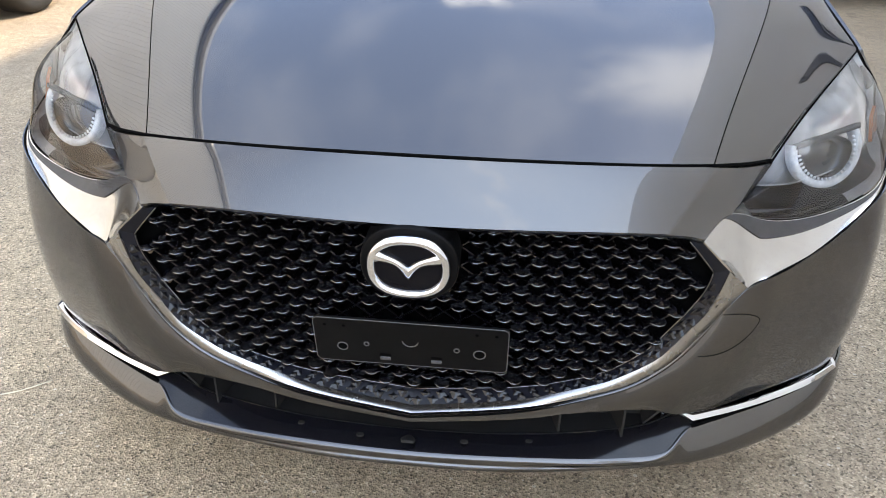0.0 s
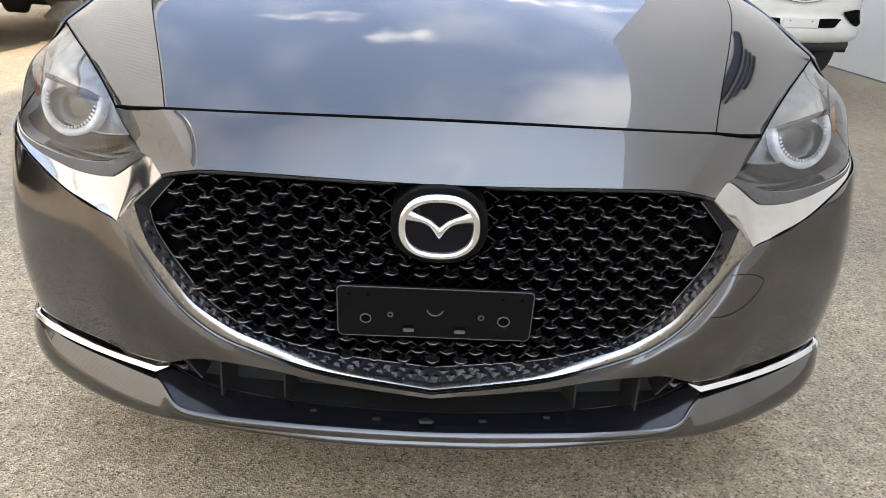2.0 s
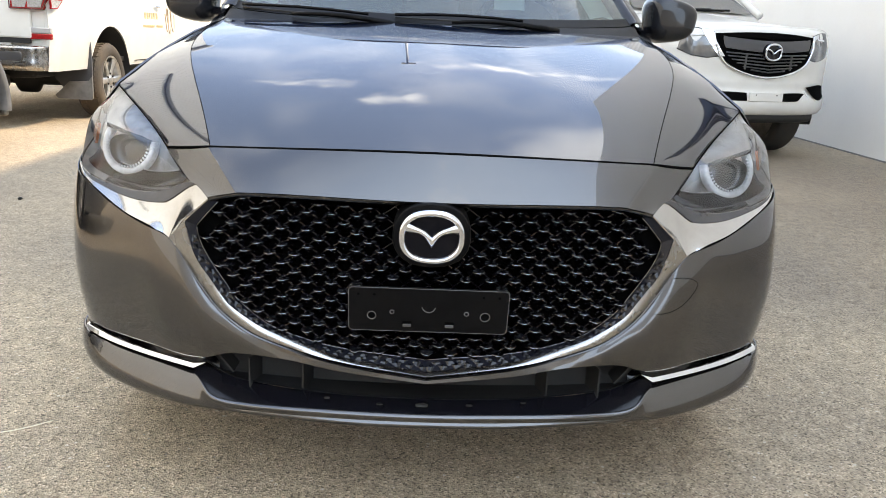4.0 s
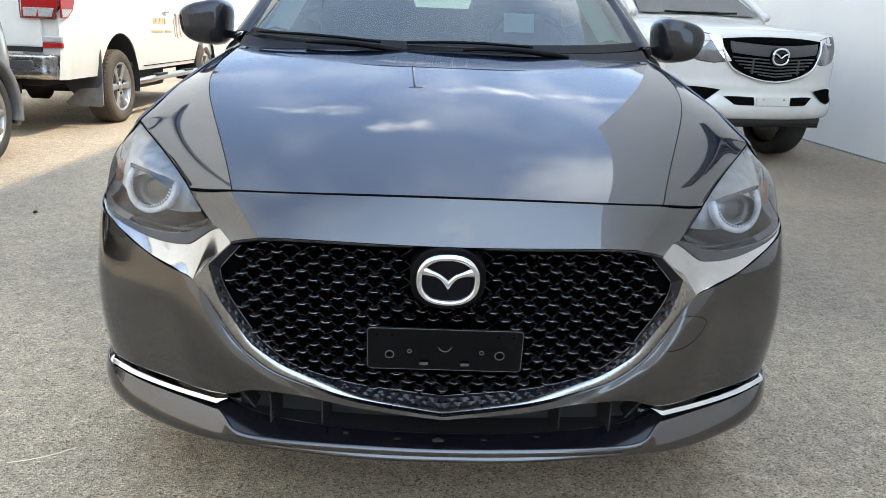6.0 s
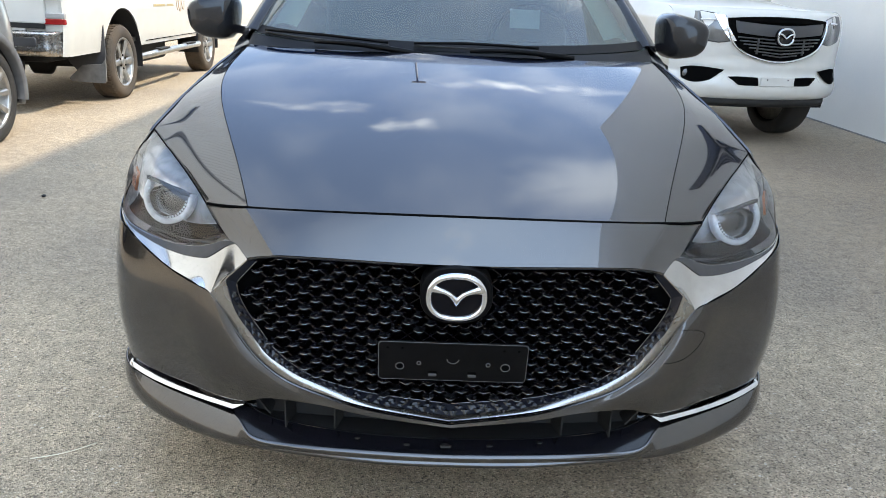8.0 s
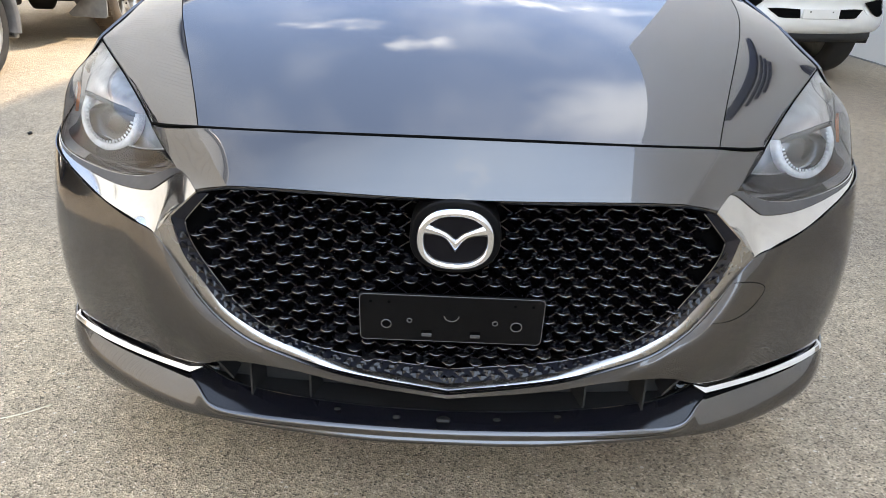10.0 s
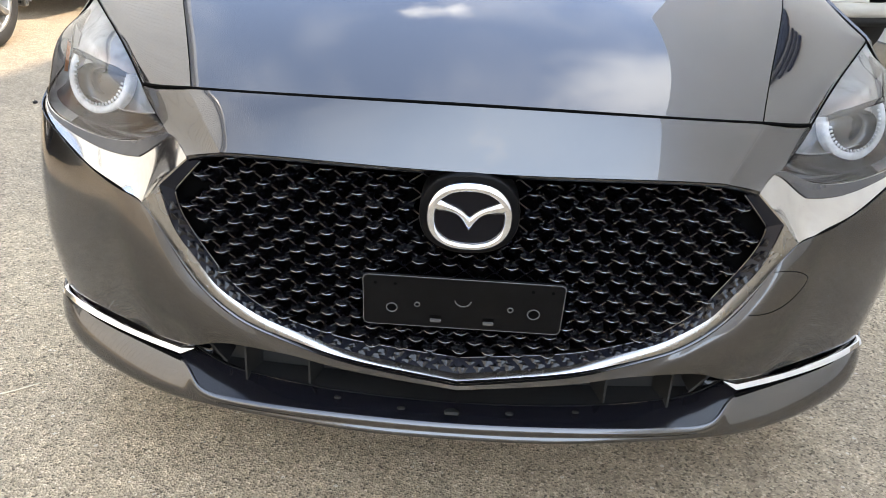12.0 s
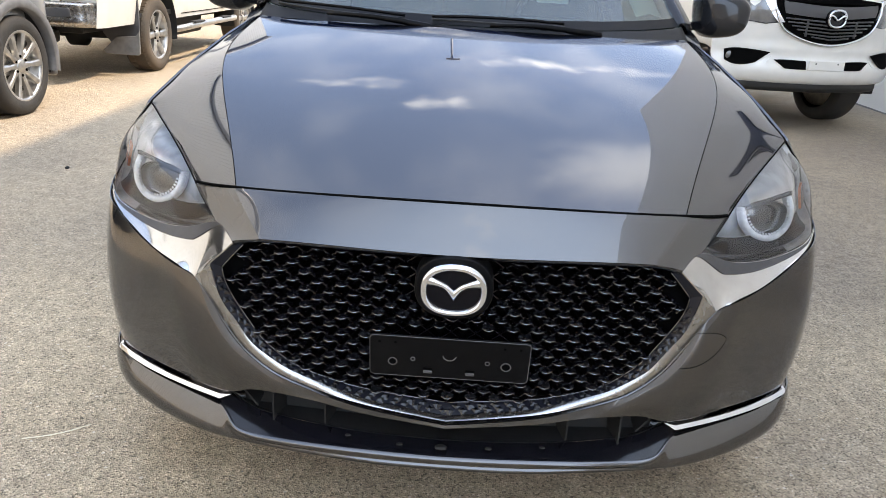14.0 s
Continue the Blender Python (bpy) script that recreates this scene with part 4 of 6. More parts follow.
intake = sheet("lower_intake", loft(both([IN_UP, IN_BK, IN_LO]), 80, 10), MATT_BLACK, car, "black lower air intake")
for s in (-1, 1):
    tube("intake_rim", spline([(0, 0.050, 0.2835), (0.095, 0.052, 0.2845), (0.22, 0.062, 0.287), (0.345, 0.080, 0.295), (0.41, 0.092, 0.304), (0.463, 0.104, 0.330)], 50), 0.0017, SATIN_BLACK, intake, "", 6, s)
    for x in (0.25, 0.36):
        box("fin", (0.004, 0.06, 0.07), (s * x, 0.10, 0.318), MATT_BLACK, intake, rot=pose(0, 0, 0, 0, 0, s * 12))
    box("corner_fin", (0.004, 0.05, 0.05), (s * 0.415, 0.098, 0.34), MATT_BLACK, intake, rot=pose(0, 0, 0, 0, s * 38, 0))
prism("sensor_clip", [(-0.010, 0.012), (0.010, 0.012), (0.013, 0.004), (0.006, -0.008), (0.0, -0.013), (-0.006, -0.008), (-0.013, 0.004)], 0.005, pose(-0.006, 0.026, 0.2785, 72), MATT_BLACK, car, "small black clip on the intake shelf")

for x, y, z, r in ((-0.202, 0.041, 0.2805, 0.006), (-0.092, 0.028, 0.2765, 0.007), (0.092, 0.031, 0.2775, 0.007), (0.205, 0.043, 0.2812, 0.006)):
    prism("plug", oval(r, r, 16, 2.0), 0.003, pose(x, y, z + 0.0015, 72), MATT_BLACK, car, "round plug in the intake shelf", bevel=0.0008)

# headlamps
LB = [(0.484, 0.127, 0.705), (0.545, 0.164, 0.682), (0.621, 0.207, 0.667), (0.699, 0.252, 0.671), (0.774, 0.313, 0.685), (0.818, 0.40, 0.703), (0.841, 0.54, 0.737)]
LM = [(0.484, 0.126, 0.706), (0.565, 0.185, 0.738), (0.655, 0.250, 0.755), (0.741, 0.319, 0.768), (0.794, 0.398, 0.783), (0.819, 0.478, 0.793), (0.830, 0.557, 0.803)]
nose_e, hood_e = nose_g[::-1, -1], hood_g[:, -1]
LT = [(0.484, 0.126, 0.707)] + [tuple(np.interp(0.736, nose_e[:, 2], nose_e[:, k]) + o for k, o in ((0, 0.002), (1, 0.0), (2, -0.002)))]
LT += [tuple(np.interp(y, hood_e[:, 1], hood_e[:, k]) + o for k, o in ((0, 0.003), (1, 0.0), (2, -0.003))) for y in (0.228, 0.322, 0.420, 0.492, 0.577)]
LQ = [tuple(0.5 * (a + b) + w * o for a, b, o in zip(p, q, (0.004, -0.008, 0.010))) for p, q, w in zip(LM, LT, (0, 0.5, 1, 1, 1, 0.8, 0))]


def sunk(rows, y, x=0.0, z=0.0):
    k = [0.25, 0.7, 1, 1, 1, 0.6, 0.15]
    return [[(a - x, b + y * w, c - z) for (a, b, c), w in zip(r, k)] for r in rows]


for s in (-1, 1):
    lamp = sheet("headlamp", loft(sunk([LB, LM, LQ, LT], 0.095, 0.012), 40, 14), LAMP_GREY, car, "slim headlamp with a bright ring behind clear plastic", s=s, thick=0.004)
    lens = sheet("lens", loft([LB, LM, LQ, LT], 60, 24), LENS, lamp, "clear plastic lens", s=s)
    lens.visible_shadow = False
    rim_g = loft([LB, LM, LQ, LT], 60, 24)
    rim = np.vstack([rim_g[0], rim_g[1:-1, -1], rim_g[-1, ::-1]])
    tube("lens_gap", rim, 0.0018, GAP, lamp, "dark joint round the lens", 6, s, True)
    hs = loft(sunk([LB, LM, LQ, LT], 0.095, 0.012), 40, 14)
    ls = loft([LB, LM, LQ, LT], 40, 14)
    for nm, a_, b_ in (("housing_floor", ls[0], hs[0]), ("housing_end", ls[:, -1], hs[:, -1]), ("housing_top", ls[-1], hs[-1])):
        sheet(nm, np.stack([a_ + (b_ - a_) * q for q in (0.06, 0.5, 1.0)]), LAMP_GREY, lamp, s=s)
    bl = spline(LB, 40)[5:22]
    sheet("lower_bezel", np.stack([bl + (0, 0.006, 0.001), bl + (-0.004, 0.018, 0.006), bl + (-0.008, 0.034, 0.007)]), GLOSS_BLACK, lamp, s=s)
    bw = spline(LB, 40)[5:31]
    sheet("lower_chamber", np.stack([bw + (-0.006, 0.026, 0.006), bw + (-0.012, 0.048, 0.014), bw + (-0.018, 0.066, 0.032)]), GLOSS_BLACK, lamp, "dark lower chamber of the lamp", s=s)
    tube("chamber_edge", bw[3:22] + (-0.017, 0.064, 0.0325), 0.0016, LAMP_GREY, lamp, "fine bright edge over the lower chamber", 6, s)
    # the light ring: a C open above, toothed inside, closed by a slanting dark bar
    c0 = np.array((0.676, 0.316, 0.750))
    ax = np.array((0.96, 0.28, 0.0)) / np.linalg.norm((0.96, 0.28, 0.0))
    n_ = np.array((0.27, -0.92, 0.27))
    n_ /= np.linalg.norm(n_)
    up = np.cross(n_, ax)
    up = -up if up[2] < 0 else up

    def ring_at(r, a, d):
        return c0 + r * (math.cos(a) * ax + math.sin(a) * up) + d * n_
    ang = np.linspace(radians(172), radians(392), 60)
    sheet("light_ring", np.array([[ring_at(r, a, d) for a in ang] for r, d in ((0.068, -0.014), (0.068, 0.0), (0.065, 0.004), (0.056, 0.004), (0.0535, 0.0), (0.0535, -0.014))]), LAMP_WHITE, lamp, "frosted white daytime light ring", s=s)
    for a in np.linspace(radians(190), radians(382), 24):
        tube("tooth", [ring_at(0.0540, a, 0.003), ring_at(0.0490, a, 0.002)], 0.0023, LAMP_WHITE, lamp, "", 5, s)
    sheet("projector", np.array([[ring_at(r, a, d) - max(0.0, math.sin(a)) * 0.55 * r * up for a in np.linspace(0, 2 * math.pi, 41)] for r, d in ((0.0535, -0.004), (0.050, -0.016), (0.043, -0.022), (0.032, -0.018), (0.019, -0.013), (0.001, -0.011))]), PROJECTOR, lamp, "round smoky projector", s=s)
    bar_a, bar_b = np.array([c0 + a * 0.062 * ax + b * 0.062 * up + 0.007 * n_ for a, b in ((-0.98, 0.10), (-0.4, 0.25), (0.4, 0.48), (0.92, 0.62))]), 0.0042 * up
    bar_c = spline(bar_a, 20)
    sheet("divider", np.stack([bar_c + bar_b - 0.01 * n_, bar_c + bar_b, bar_c - bar_b, bar_c - bar_b - 0.02 * n_]), DARK_TRIM, lamp, "dark bar across the lamp", s=s)
    sheet("marker", loft([[(0.790, 0.408, 0.735), (0.818, 0.465, 0.743)], [(0.784, 0.420, 0.778), (0.812, 0.480, 0.784)]], 6, 6), AMBER, lamp, "small amber side reflector", s=s, thick=0.006)

# fenders and flanks
FY = [0.5, 0.54, 0.557, 0.577, 0.605, 0.75, 0.9, 1.1, 1.35, 2.0, 3.0, 3.6, 4.04]
FX = [0.842, 0.843, 0.832, 0.795, 0.791, 0.771, 0.755, 0.743, 0.729, 0.79, 0.79, 0.74, 0.66]
FZ = [0.735, 0.738, 0.804, 0.864, 0.873, 0.917, 0.952, 0.991, 1.029, 1.0, 1.03, 1.05, 1.0]
# beside the bonnet the top edge of the wing keeps a narrow joint
for k in range(3, 9):
    FX[k] = float(np.interp(FY[k], hood_e[:, 1], hood_e[:, 0])) + 0.0045
    FZ[k] = float(np.interp(FY[k], hood_e[:, 1], hood_e[:, 2])) - 0.0005


def side_x(y, z):
    """Half width of the flank at a place: it swells from its top edge to the waist."""
    mid = np.interp(y, [0.5, 0.8, 1.2, 3.4, 3.8, 4.05], [0.842, 0.8475, 0.845, 0.8475, 0.80, 0.70])
    tx, tz = np.interp(y, FY, FX), np.interp(y, FY, FZ)
    b = 1 - (1 - min(1.0, max(0.0, (tz - z) / 0.26))) ** 1.8
    return tx * (1 - b) + mid * b


for s in (-1, 1):
    fl = flank("body_side", side_x, 0.50, 4.04, lambda y: float(np.interp(y, FY, FZ)), 0.24, [(AX_Y, AX_Z, ARCH), (AX_Y + 2.57, AX_Z, ARCH)], PAINT, car, "dark grey metallic wing and doors", s)
    for y in (1.42, 2.45):
        tube("door_gap", [(s * 0.850, y, z) for z in np.linspace(0.35, 0.95, 6)], 0.003, GAP, fl)
    tube("fender_gap", hood_g[(hood_g[:, -1, 1] > 0.575) & (hood_g[:, -1, 1] < 1.28), -1] + (0.002, 0.0, -0.001), 0.0022, GAP, car, "black joint beside the bonnet", 6, s)
    for a in (AX_Y, AX_Y + 2.57):
        tube("arch_lip", [(s * 0.845, a + ARCH * math.cos(t), AX_Z + ARCH * math.sin(t)) for t in np.linspace(-0.15, math.pi + 0.15, 30)], 0.009, PAINT, fl)
        arch_liner(s * 0.842, s, a, AX_Z, ARCH, 0.26, fl)


def wheel(name, parent, at, r, width, material_tyre, spokes, s, label="alloy wheel", hub_r=None, broad=1.0):
    """Tyre, rim, spokes and hub, with its outer face toward s in x."""
    rr = hub_r or r * 0.70
    w = thing(name, label, "wheel") if parent is None else put(name, mesh_of([(0, 0, 0)], []), None, parent, label)
    w.matrix_basis = Matrix.Translation(at)
    h = width / 2
    lathe("tyre", [(rr, -h * 0.9), (rr + 0.01, -h), (r * 0.88, -h * 1.04), (r * 0.97, -h * 0.9), (r, -h * 0.7), (r, h * 0.7), (r * 0.97, h * 0.9), (r * 0.88, h * 1.04), (rr + 0.01, h), (rr, h * 0.9)], (0, 0, 0), material_tyre, w, "", 48)
    if broad > 1:
        v, f = [], []
        for i in range(44):
            for sd in (-1, 1):
                a0, a1 = 2 * math.pi * (i + 0.25 * sd) / 44, 2 * math.pi * (i + 0.25 * sd + 0.62) / 44
                b = len(v)
                for q, e in ((r * 0.955, 0.94), (r * 1.012, 0.70), (r * 1.012, 0.28), (r * 0.99, 0.26)):
                    for a in (a0, a1):
                        v.append((sd * h * e, q * math.cos(a), q * math.sin(a)))
                f += [(b, b + 1, b + 3, b + 2), (b + 2, b + 3, b + 5, b + 4), (b + 4, b + 5, b + 7, b + 6), (b, b + 2, b + 4, b + 6), (b + 1, b + 7, b + 5, b + 3)]
        tagged(put("tread", mesh_of(v, f, False), material_tyre, w), kind="stuff")
    lathe("rim", [(rr * 1.02, s * h * 0.96), (rr * 0.965, s * h * 0.98), (rr * 0.93, s * h * 0.8), (rr * 0.9, -s * h * 0.8), (0.02, -s * h * 0.8)], (0, 0, 0), ALLOY, w, "", 48)
    lathe("brake_disc", [(rr * 0.90, s * h * 0.1), (0.05, s * h * 0.1)], (0, 0, 0), MATT_BLACK, w, "", 32)
    for i in range(spokes):
        a = 2 * math.pi * i / spokes
        bm = bmesh.new()
        o = []
        for rad, wid, dep in ((0.03, 0.030, 0.72), (rr * 0.5, 0.017, 0.78), (rr * 0.95, 0.026, 0.86)):
            for k, dd in ((-1, 0), (-0.5, 0.06), (0.5, 0.06), (1, 0)):
                o.append(bm.verts.new((s * h * (dep + dd), rad * math.cos(a) - k * wid * broad * math.sin(a), rad * math.sin(a) + k * wid * broad * math.cos(a))))
        for j in range(2):
            for k in range(3):
                bm.faces.new((o[j * 4 + k], o[j * 4 + k + 1], o[j * 4 + 5 + k], o[j * 4 + 4 + k]))
        r_ = bmesh.ops.extrude_face_region(bm, geom=list(bm.faces))
        bmesh.ops.translate(bm, verts=[e for e in r_["geom"] if isinstance(e, bmesh.types.BMVert)], vec=(-s * 0.03, 0, 0))
        part("spoke", bm, ALLOY, w)
    lathe("hub", [(0.052, s * h * 0.5), (0.052, s * h * 0.80), (0.042, s * h * 0.88), (0.001, s * h * 0.9)], (0, 0, 0), ALLOY, w, "", 24)
    for i in range(6):
        a = 2 * math.pi * (i + 0.5) / 6
        lathe("nut", [(0.010, s * h * 0.6), (0.010, s * h * 0.86), (0.001, s * h * 0.88)], (0, 0.07 * math.cos(a), 0.07 * math.sin(a)), GAP, w, "", 8)
    return w


for s in (-1, 1):
    for a in (AX_Y, AX_Y + 2.57):
        wheel("wheel", car, (s * 0.742, a, 0.305), 0.305, 0.185, RUBBER, 10, s)
box("underbody", (1.3, 3.3, 0.18), (0, 2.1, 0.28), MATT_BLACK, car, "", 0.03)
box("bulkhead", (0.86, 0.05, 0.42), (0, 0.22, 0.45), MATT_BLACK, car)

# cabin
WB = [(0, 1.16, 1.045), (0.25, 1.175, 1.047), (0.5, 1.245, 1.055), (0.66, 1.33, 1.066), (0.70, 1.375, 1.072)]
WT = [(0, 1.88, 1.43), (0.25, 1.89, 1.428), (0.45, 1.92, 1.42), (0.54, 1.96, 1.40), (0.56, 2.0, 1.39)]
WM = [(0, 1.505, 1.262), (0.255, 1.52, 1.262), (0.49, 1.575, 1.258), (0.615, 1.645, 1.247), (0.645, 1.69, 1.243)]
glass = sheet("windscreen", loft(both([WB, WM, WT]), 60, 24), GLASS, car, "green-tinted windscreen mirroring the sky")
glass.visible_shadow = False
cowl_a = spline(both([[(x, y - 0.012, z - 0.002) for x, y, z in WB]])[0], 60)
sheet("cowl", np.stack([cowl_a + (0, 0.0, 0.004), cowl_a + (0, -0.03, -0.008), cowl_a + (0, -0.10, -0.035)]), SATIN_BLACK, car, "black plastic scuttle below the windscreen")
band = loft(both([[(x * 0.985, y - 0.006, z + 0.004) for x, y, z in WB], [(x * 0.975, y + 0.040, z + 0.029) for x, y, z in WB]]), 60, 4)
sheet("glass_band", band, SATIN_BLACK, glass, "black printed band along the glass")
PIL = [(0.70, 1.375, 1.072), (0.672, 1.53, 1.16), (0.645, 1.69, 1.243), (0.60, 1.85, 1.33), (0.56, 2.0, 1.39)]
for s in (-1, 1):
    a = spline(PIL, 24)
    sheet("pillar", np.stack([a + (-0.018, 0.01, 0.0), a + (-0.004, -0.012, 0.010), a + (0.030, 0.0, 0.010), a + (0.05, 0.05, -0.015)]), GLOSS_BLACK, car, "dark windscreen pillar", s=s, thick=0.004)
    tube("pillar_trim", a + (0.0, -0.01, 0.008), 0.006, SATIN_BLACK, car, "", 6, s)
    ina = a[2:] + (-0.055, 0.06, -0.01)
    sheet("pillar_lining", np.stack([ina + (-0.075, -0.05, 0.0), ina + (-0.02, 0.0, 0.01), ina + (0.03, 0.03, 0)]), TRIM_PALE, car, "pale inner pillar trim", s=s)
    sheet("corner_panel", loft([[(0.660, 1.255, 1.015), (0.752, 1.255, 1.000)], [(0.688, 1.37, 1.066), (0.770, 1.42, 1.040)], [(0.664, 1.59, 1.185), (0.800, 1.72, 1.062)]], 8, 12), GLOSS_BLACK, car, "black corner panel at the foot of the pillar", s=s, thick=0.004)
    # side glass and doors above the belt
    sg = loft([[(0.735, 1.38, 1.05), (0.80, 2.0, 1.0), (0.79, 3.0, 1.03), (0.72, 3.7, 1.06)], [(0.60, 1.95, 1.37), (0.61, 2.2, 1.42), (0.60, 3.0, 1.41), (0.56, 3.5, 1.36)]], 30, 6)
    sheet("side_window", sg, GLASS, car, "dark side glass", s=s)
sheet("roof", loft(both([[(0, 1.87, 1.435), (0.3, 1.88, 1.432), (0.5, 1.94, 1.415), (0.60, 2.0, 1.38)], [(0, 2.4, 1.485), (0.3, 2.4, 1.48), (0.52, 2.4, 1.455), (0.615, 2.4, 1.40)], [(0, 3.2, 1.46), (0.3, 3.2, 1.455), (0.5, 3.2, 1.435), (0.60, 3.2, 1.38)], [(0, 3.85, 1.36), (0.3, 3.85, 1.355), (0.48, 3.82, 1.34), (0.56, 3.8, 1.30)]]), 40, 24), PAINT, car, thick=0.006)
sheet("rear_window", loft(both([[(0, 3.86, 1.35), (0.3, 3.86, 1.345), (0.56, 3.8, 1.30)], [(0, 4.02, 1.0), (0.4, 4.0, 1.0), (0.70, 3.88, 1.0)]]), 30, 6), GLASS, car, "rear window")
sheet("tailgate", loft(both([[(0, 4.02, 1.0), (0.4, 4.0, 1.0), (0.70, 3.88, 1.0)], [(0, 4.07, 0.6), (0.4, 4.05, 0.6), (0.76, 3.93, 0.6)], [(0, 4.03, 0.28), (0.4, 4.02, 0.28), (0.74, 3.93, 0.28)]]), 30, 16), PAINT, car, thick=0.005)

# wipers, parked low in the scuttle
def on_glass(x, up, lift):
    """A place on the windscreen, some way up from its lower edge."""
    a = spline(both([WB])[0], 141)
    b = spline(both([WM])[0], 141)
    i = int(np.argmin(abs(a[:, 0] - x)))
    d = (b[i] - a[i]) / np.linalg.norm(b[i] - a[i])
    return a[i] + d * up + np.array((0, -0.6, 0.8)) * lift


def wiper(x0, x1, rise):
    """An arm from its pivot at x0, with its blade lying toward x1."""
    xs = np.linspace(x0, x1, 22)
    k = np.linspace(0, 1, 22)
    arm = [on_glass(x, -0.035 + rise * t ** 0.7, 0.010 + 0.022 * math.sin(math.pi * min(1, t * 1.15))) for x, t in zip(xs[:16], k[:16])]
    ob = tube("wiper", arm, np.linspace(0.012, 0.006, 16), SATIN_BLACK, car, "black wiper arm and blade", 6)
    xb = np.linspace(x0 + (x1 - x0) * 0.22, x1 + (x1 - x0) * 0.10, 22)
    bl = [on_glass(x, 0.018 + (rise - 0.02) * t, 0.016 + 0.010 * math.sin(math.pi * t)) for x, t in zip(xb, k)]
    tube("blade", bl, 0.0052, SATIN_BLACK, ob, "", 6)
    tube("rubber_lip", [on_glass(x, 0.018 + (rise - 0.02) * t, 0.004) for x, t in zip(xb, k)], 0.004, RUBBER, ob, "", 5)
    return ob


wiper(-0.10, -0.60, 0.018)
wiper(0.40, -0.08, 0.026)

# door mirrors
for s in (-1, 1):
    st = []
    for y, w, h in ((1.5978, 0.00001, 0.00001), (1.5985, 0.030, 0.026), (1.600, 0.054, 0.047), (1.605, 0.074, 0.064), (1.615, 0.087, 0.076), (1.632, 0.095, 0.084), (1.66, 0.099, 0.088), (1.70, 0.101, 0.090), (1.745, 0.101, 0.090), (1.760, 0.099, 0.088), (1.768, 0.093, 0.082)):
        o = oval(w, h, 48, 3.0)
        st.append([(0.925 + 0.90 * x * (1 + 0.10 * z / 0.08), y + 0.06 * (0.10 - x), 1.108 + 0.92 * z * (1 - 1.9 * x) - 0.05 * x) for x, z in o])
    mir = sheet("door_mirror", np.array(st), MIRROR_BLACK, car, "door mirror in dark gloss housing", s=s, closed=True)
    bk = np.array([st[-1], [(np.mean([p[0] for p in st[-1]]), 1.766, 1.125)] * 48])
    sheet("mirror_glass", bk, CHROME, mir, "mirror glass", s=s, closed=True)
    sheet("mirror_foot", loft([[(0.76, 1.60, 1.045), (0.85, 1.66, 1.055)], [(0.76, 1.62, 1.075), (0.86, 1.68, 1.085)], [(0.76, 1.68, 1.05), (0.86, 1.73, 1.06)]], 8, 10), GLOSS_BLACK, mir, s=s)

# what shows through the windscreen
sheet("dashboard", loft(both([[(0, 1.24, 1.03), (0.4, 1.30, 1.03), (0.66, 1.42, 1.04)], [(0, 1.5, 1.055), (0.4, 1.52, 1.055), (0.68, 1.55, 1.05)], [(0, 1.72, 1.02), (0.4, 1.72, 1.02), (0.70, 1.72, 1.02)], [(0, 1.76, 0.7), (0.4, 1.76, 0.7), (0.70, 1.76, 0.7)]]), 30, 16), mat("dash_plastic", (0.025, 0.025, 0.026), 0.6, vary=0.2, scale=300, bump=0.1, bscale=700), car, "dark dashboard top")
for x in (-0.36, 0.36):
    st = box("front_seat", (0.46, 0.14, 0.62), (x, 2.45, 0.98), SEAT, car, "dark cloth front seat", 0.06, pose(0, 0, 0, -14))
    box("headrest", (0.26, 0.09, 0.17), (x, 2.55, 1.30), SEAT, st, "", 0.04)
rs = box("rear_seat", (1.16, 0.16, 0.62), (0, 3.22, 0.93), SEAT, car, "dark cloth rear seat", 0.05, pose(0, 0, 0, -12))
for x in (-0.34, 0.34):
    box("headrest", (0.24, 0.09, 0.15), (x, 3.30, 1.30), SEAT, rs, "", 0.04)
wheel_ring = [(-0.36 + 0.185 * math.cos(a), 1.90 + 0.06 * math.sin(a), 1.02 + 0.175 * math.sin(a)) for a in np.linspace(0, 2 * math.pi, 40, False)]
sw = tube("steering_wheel", [(-x, y, z) for x, y, z in wheel_ring], 0.015, SATIN_BLACK, car, "black steering wheel", 8, 1, True)
box("wheel_boss", (0.14, 0.05, 0.10), (0.36, 1.89, 1.01), SATIN_BLACK, sw, "", 0.02)
box("rear_view_mirror", (0.22, 0.03, 0.07), (0.0, 1.80, 1.355), SATIN_BLACK, car, "black rear-view mirror", 0.012)
# upright sheet stands in for the paper's pale reflection in the windscreen
paper = box("paper_reflection", (0.115, 0.001, 0.075), (0.285, 1.62, 1.152), PAPER, None, "", 0, pose(0, 0, 0, -22))
tagged(paper, "white paper sheet stood behind the glass for its pale reflection", "paper")


# ---- white pickup parked behind, nose toward the lane ----
LAMP_FACE = mat("lamp_face", (0.17, 0.175, 0.18), 0.08, 0.3, 1.0, vary=0.4, scale=9)


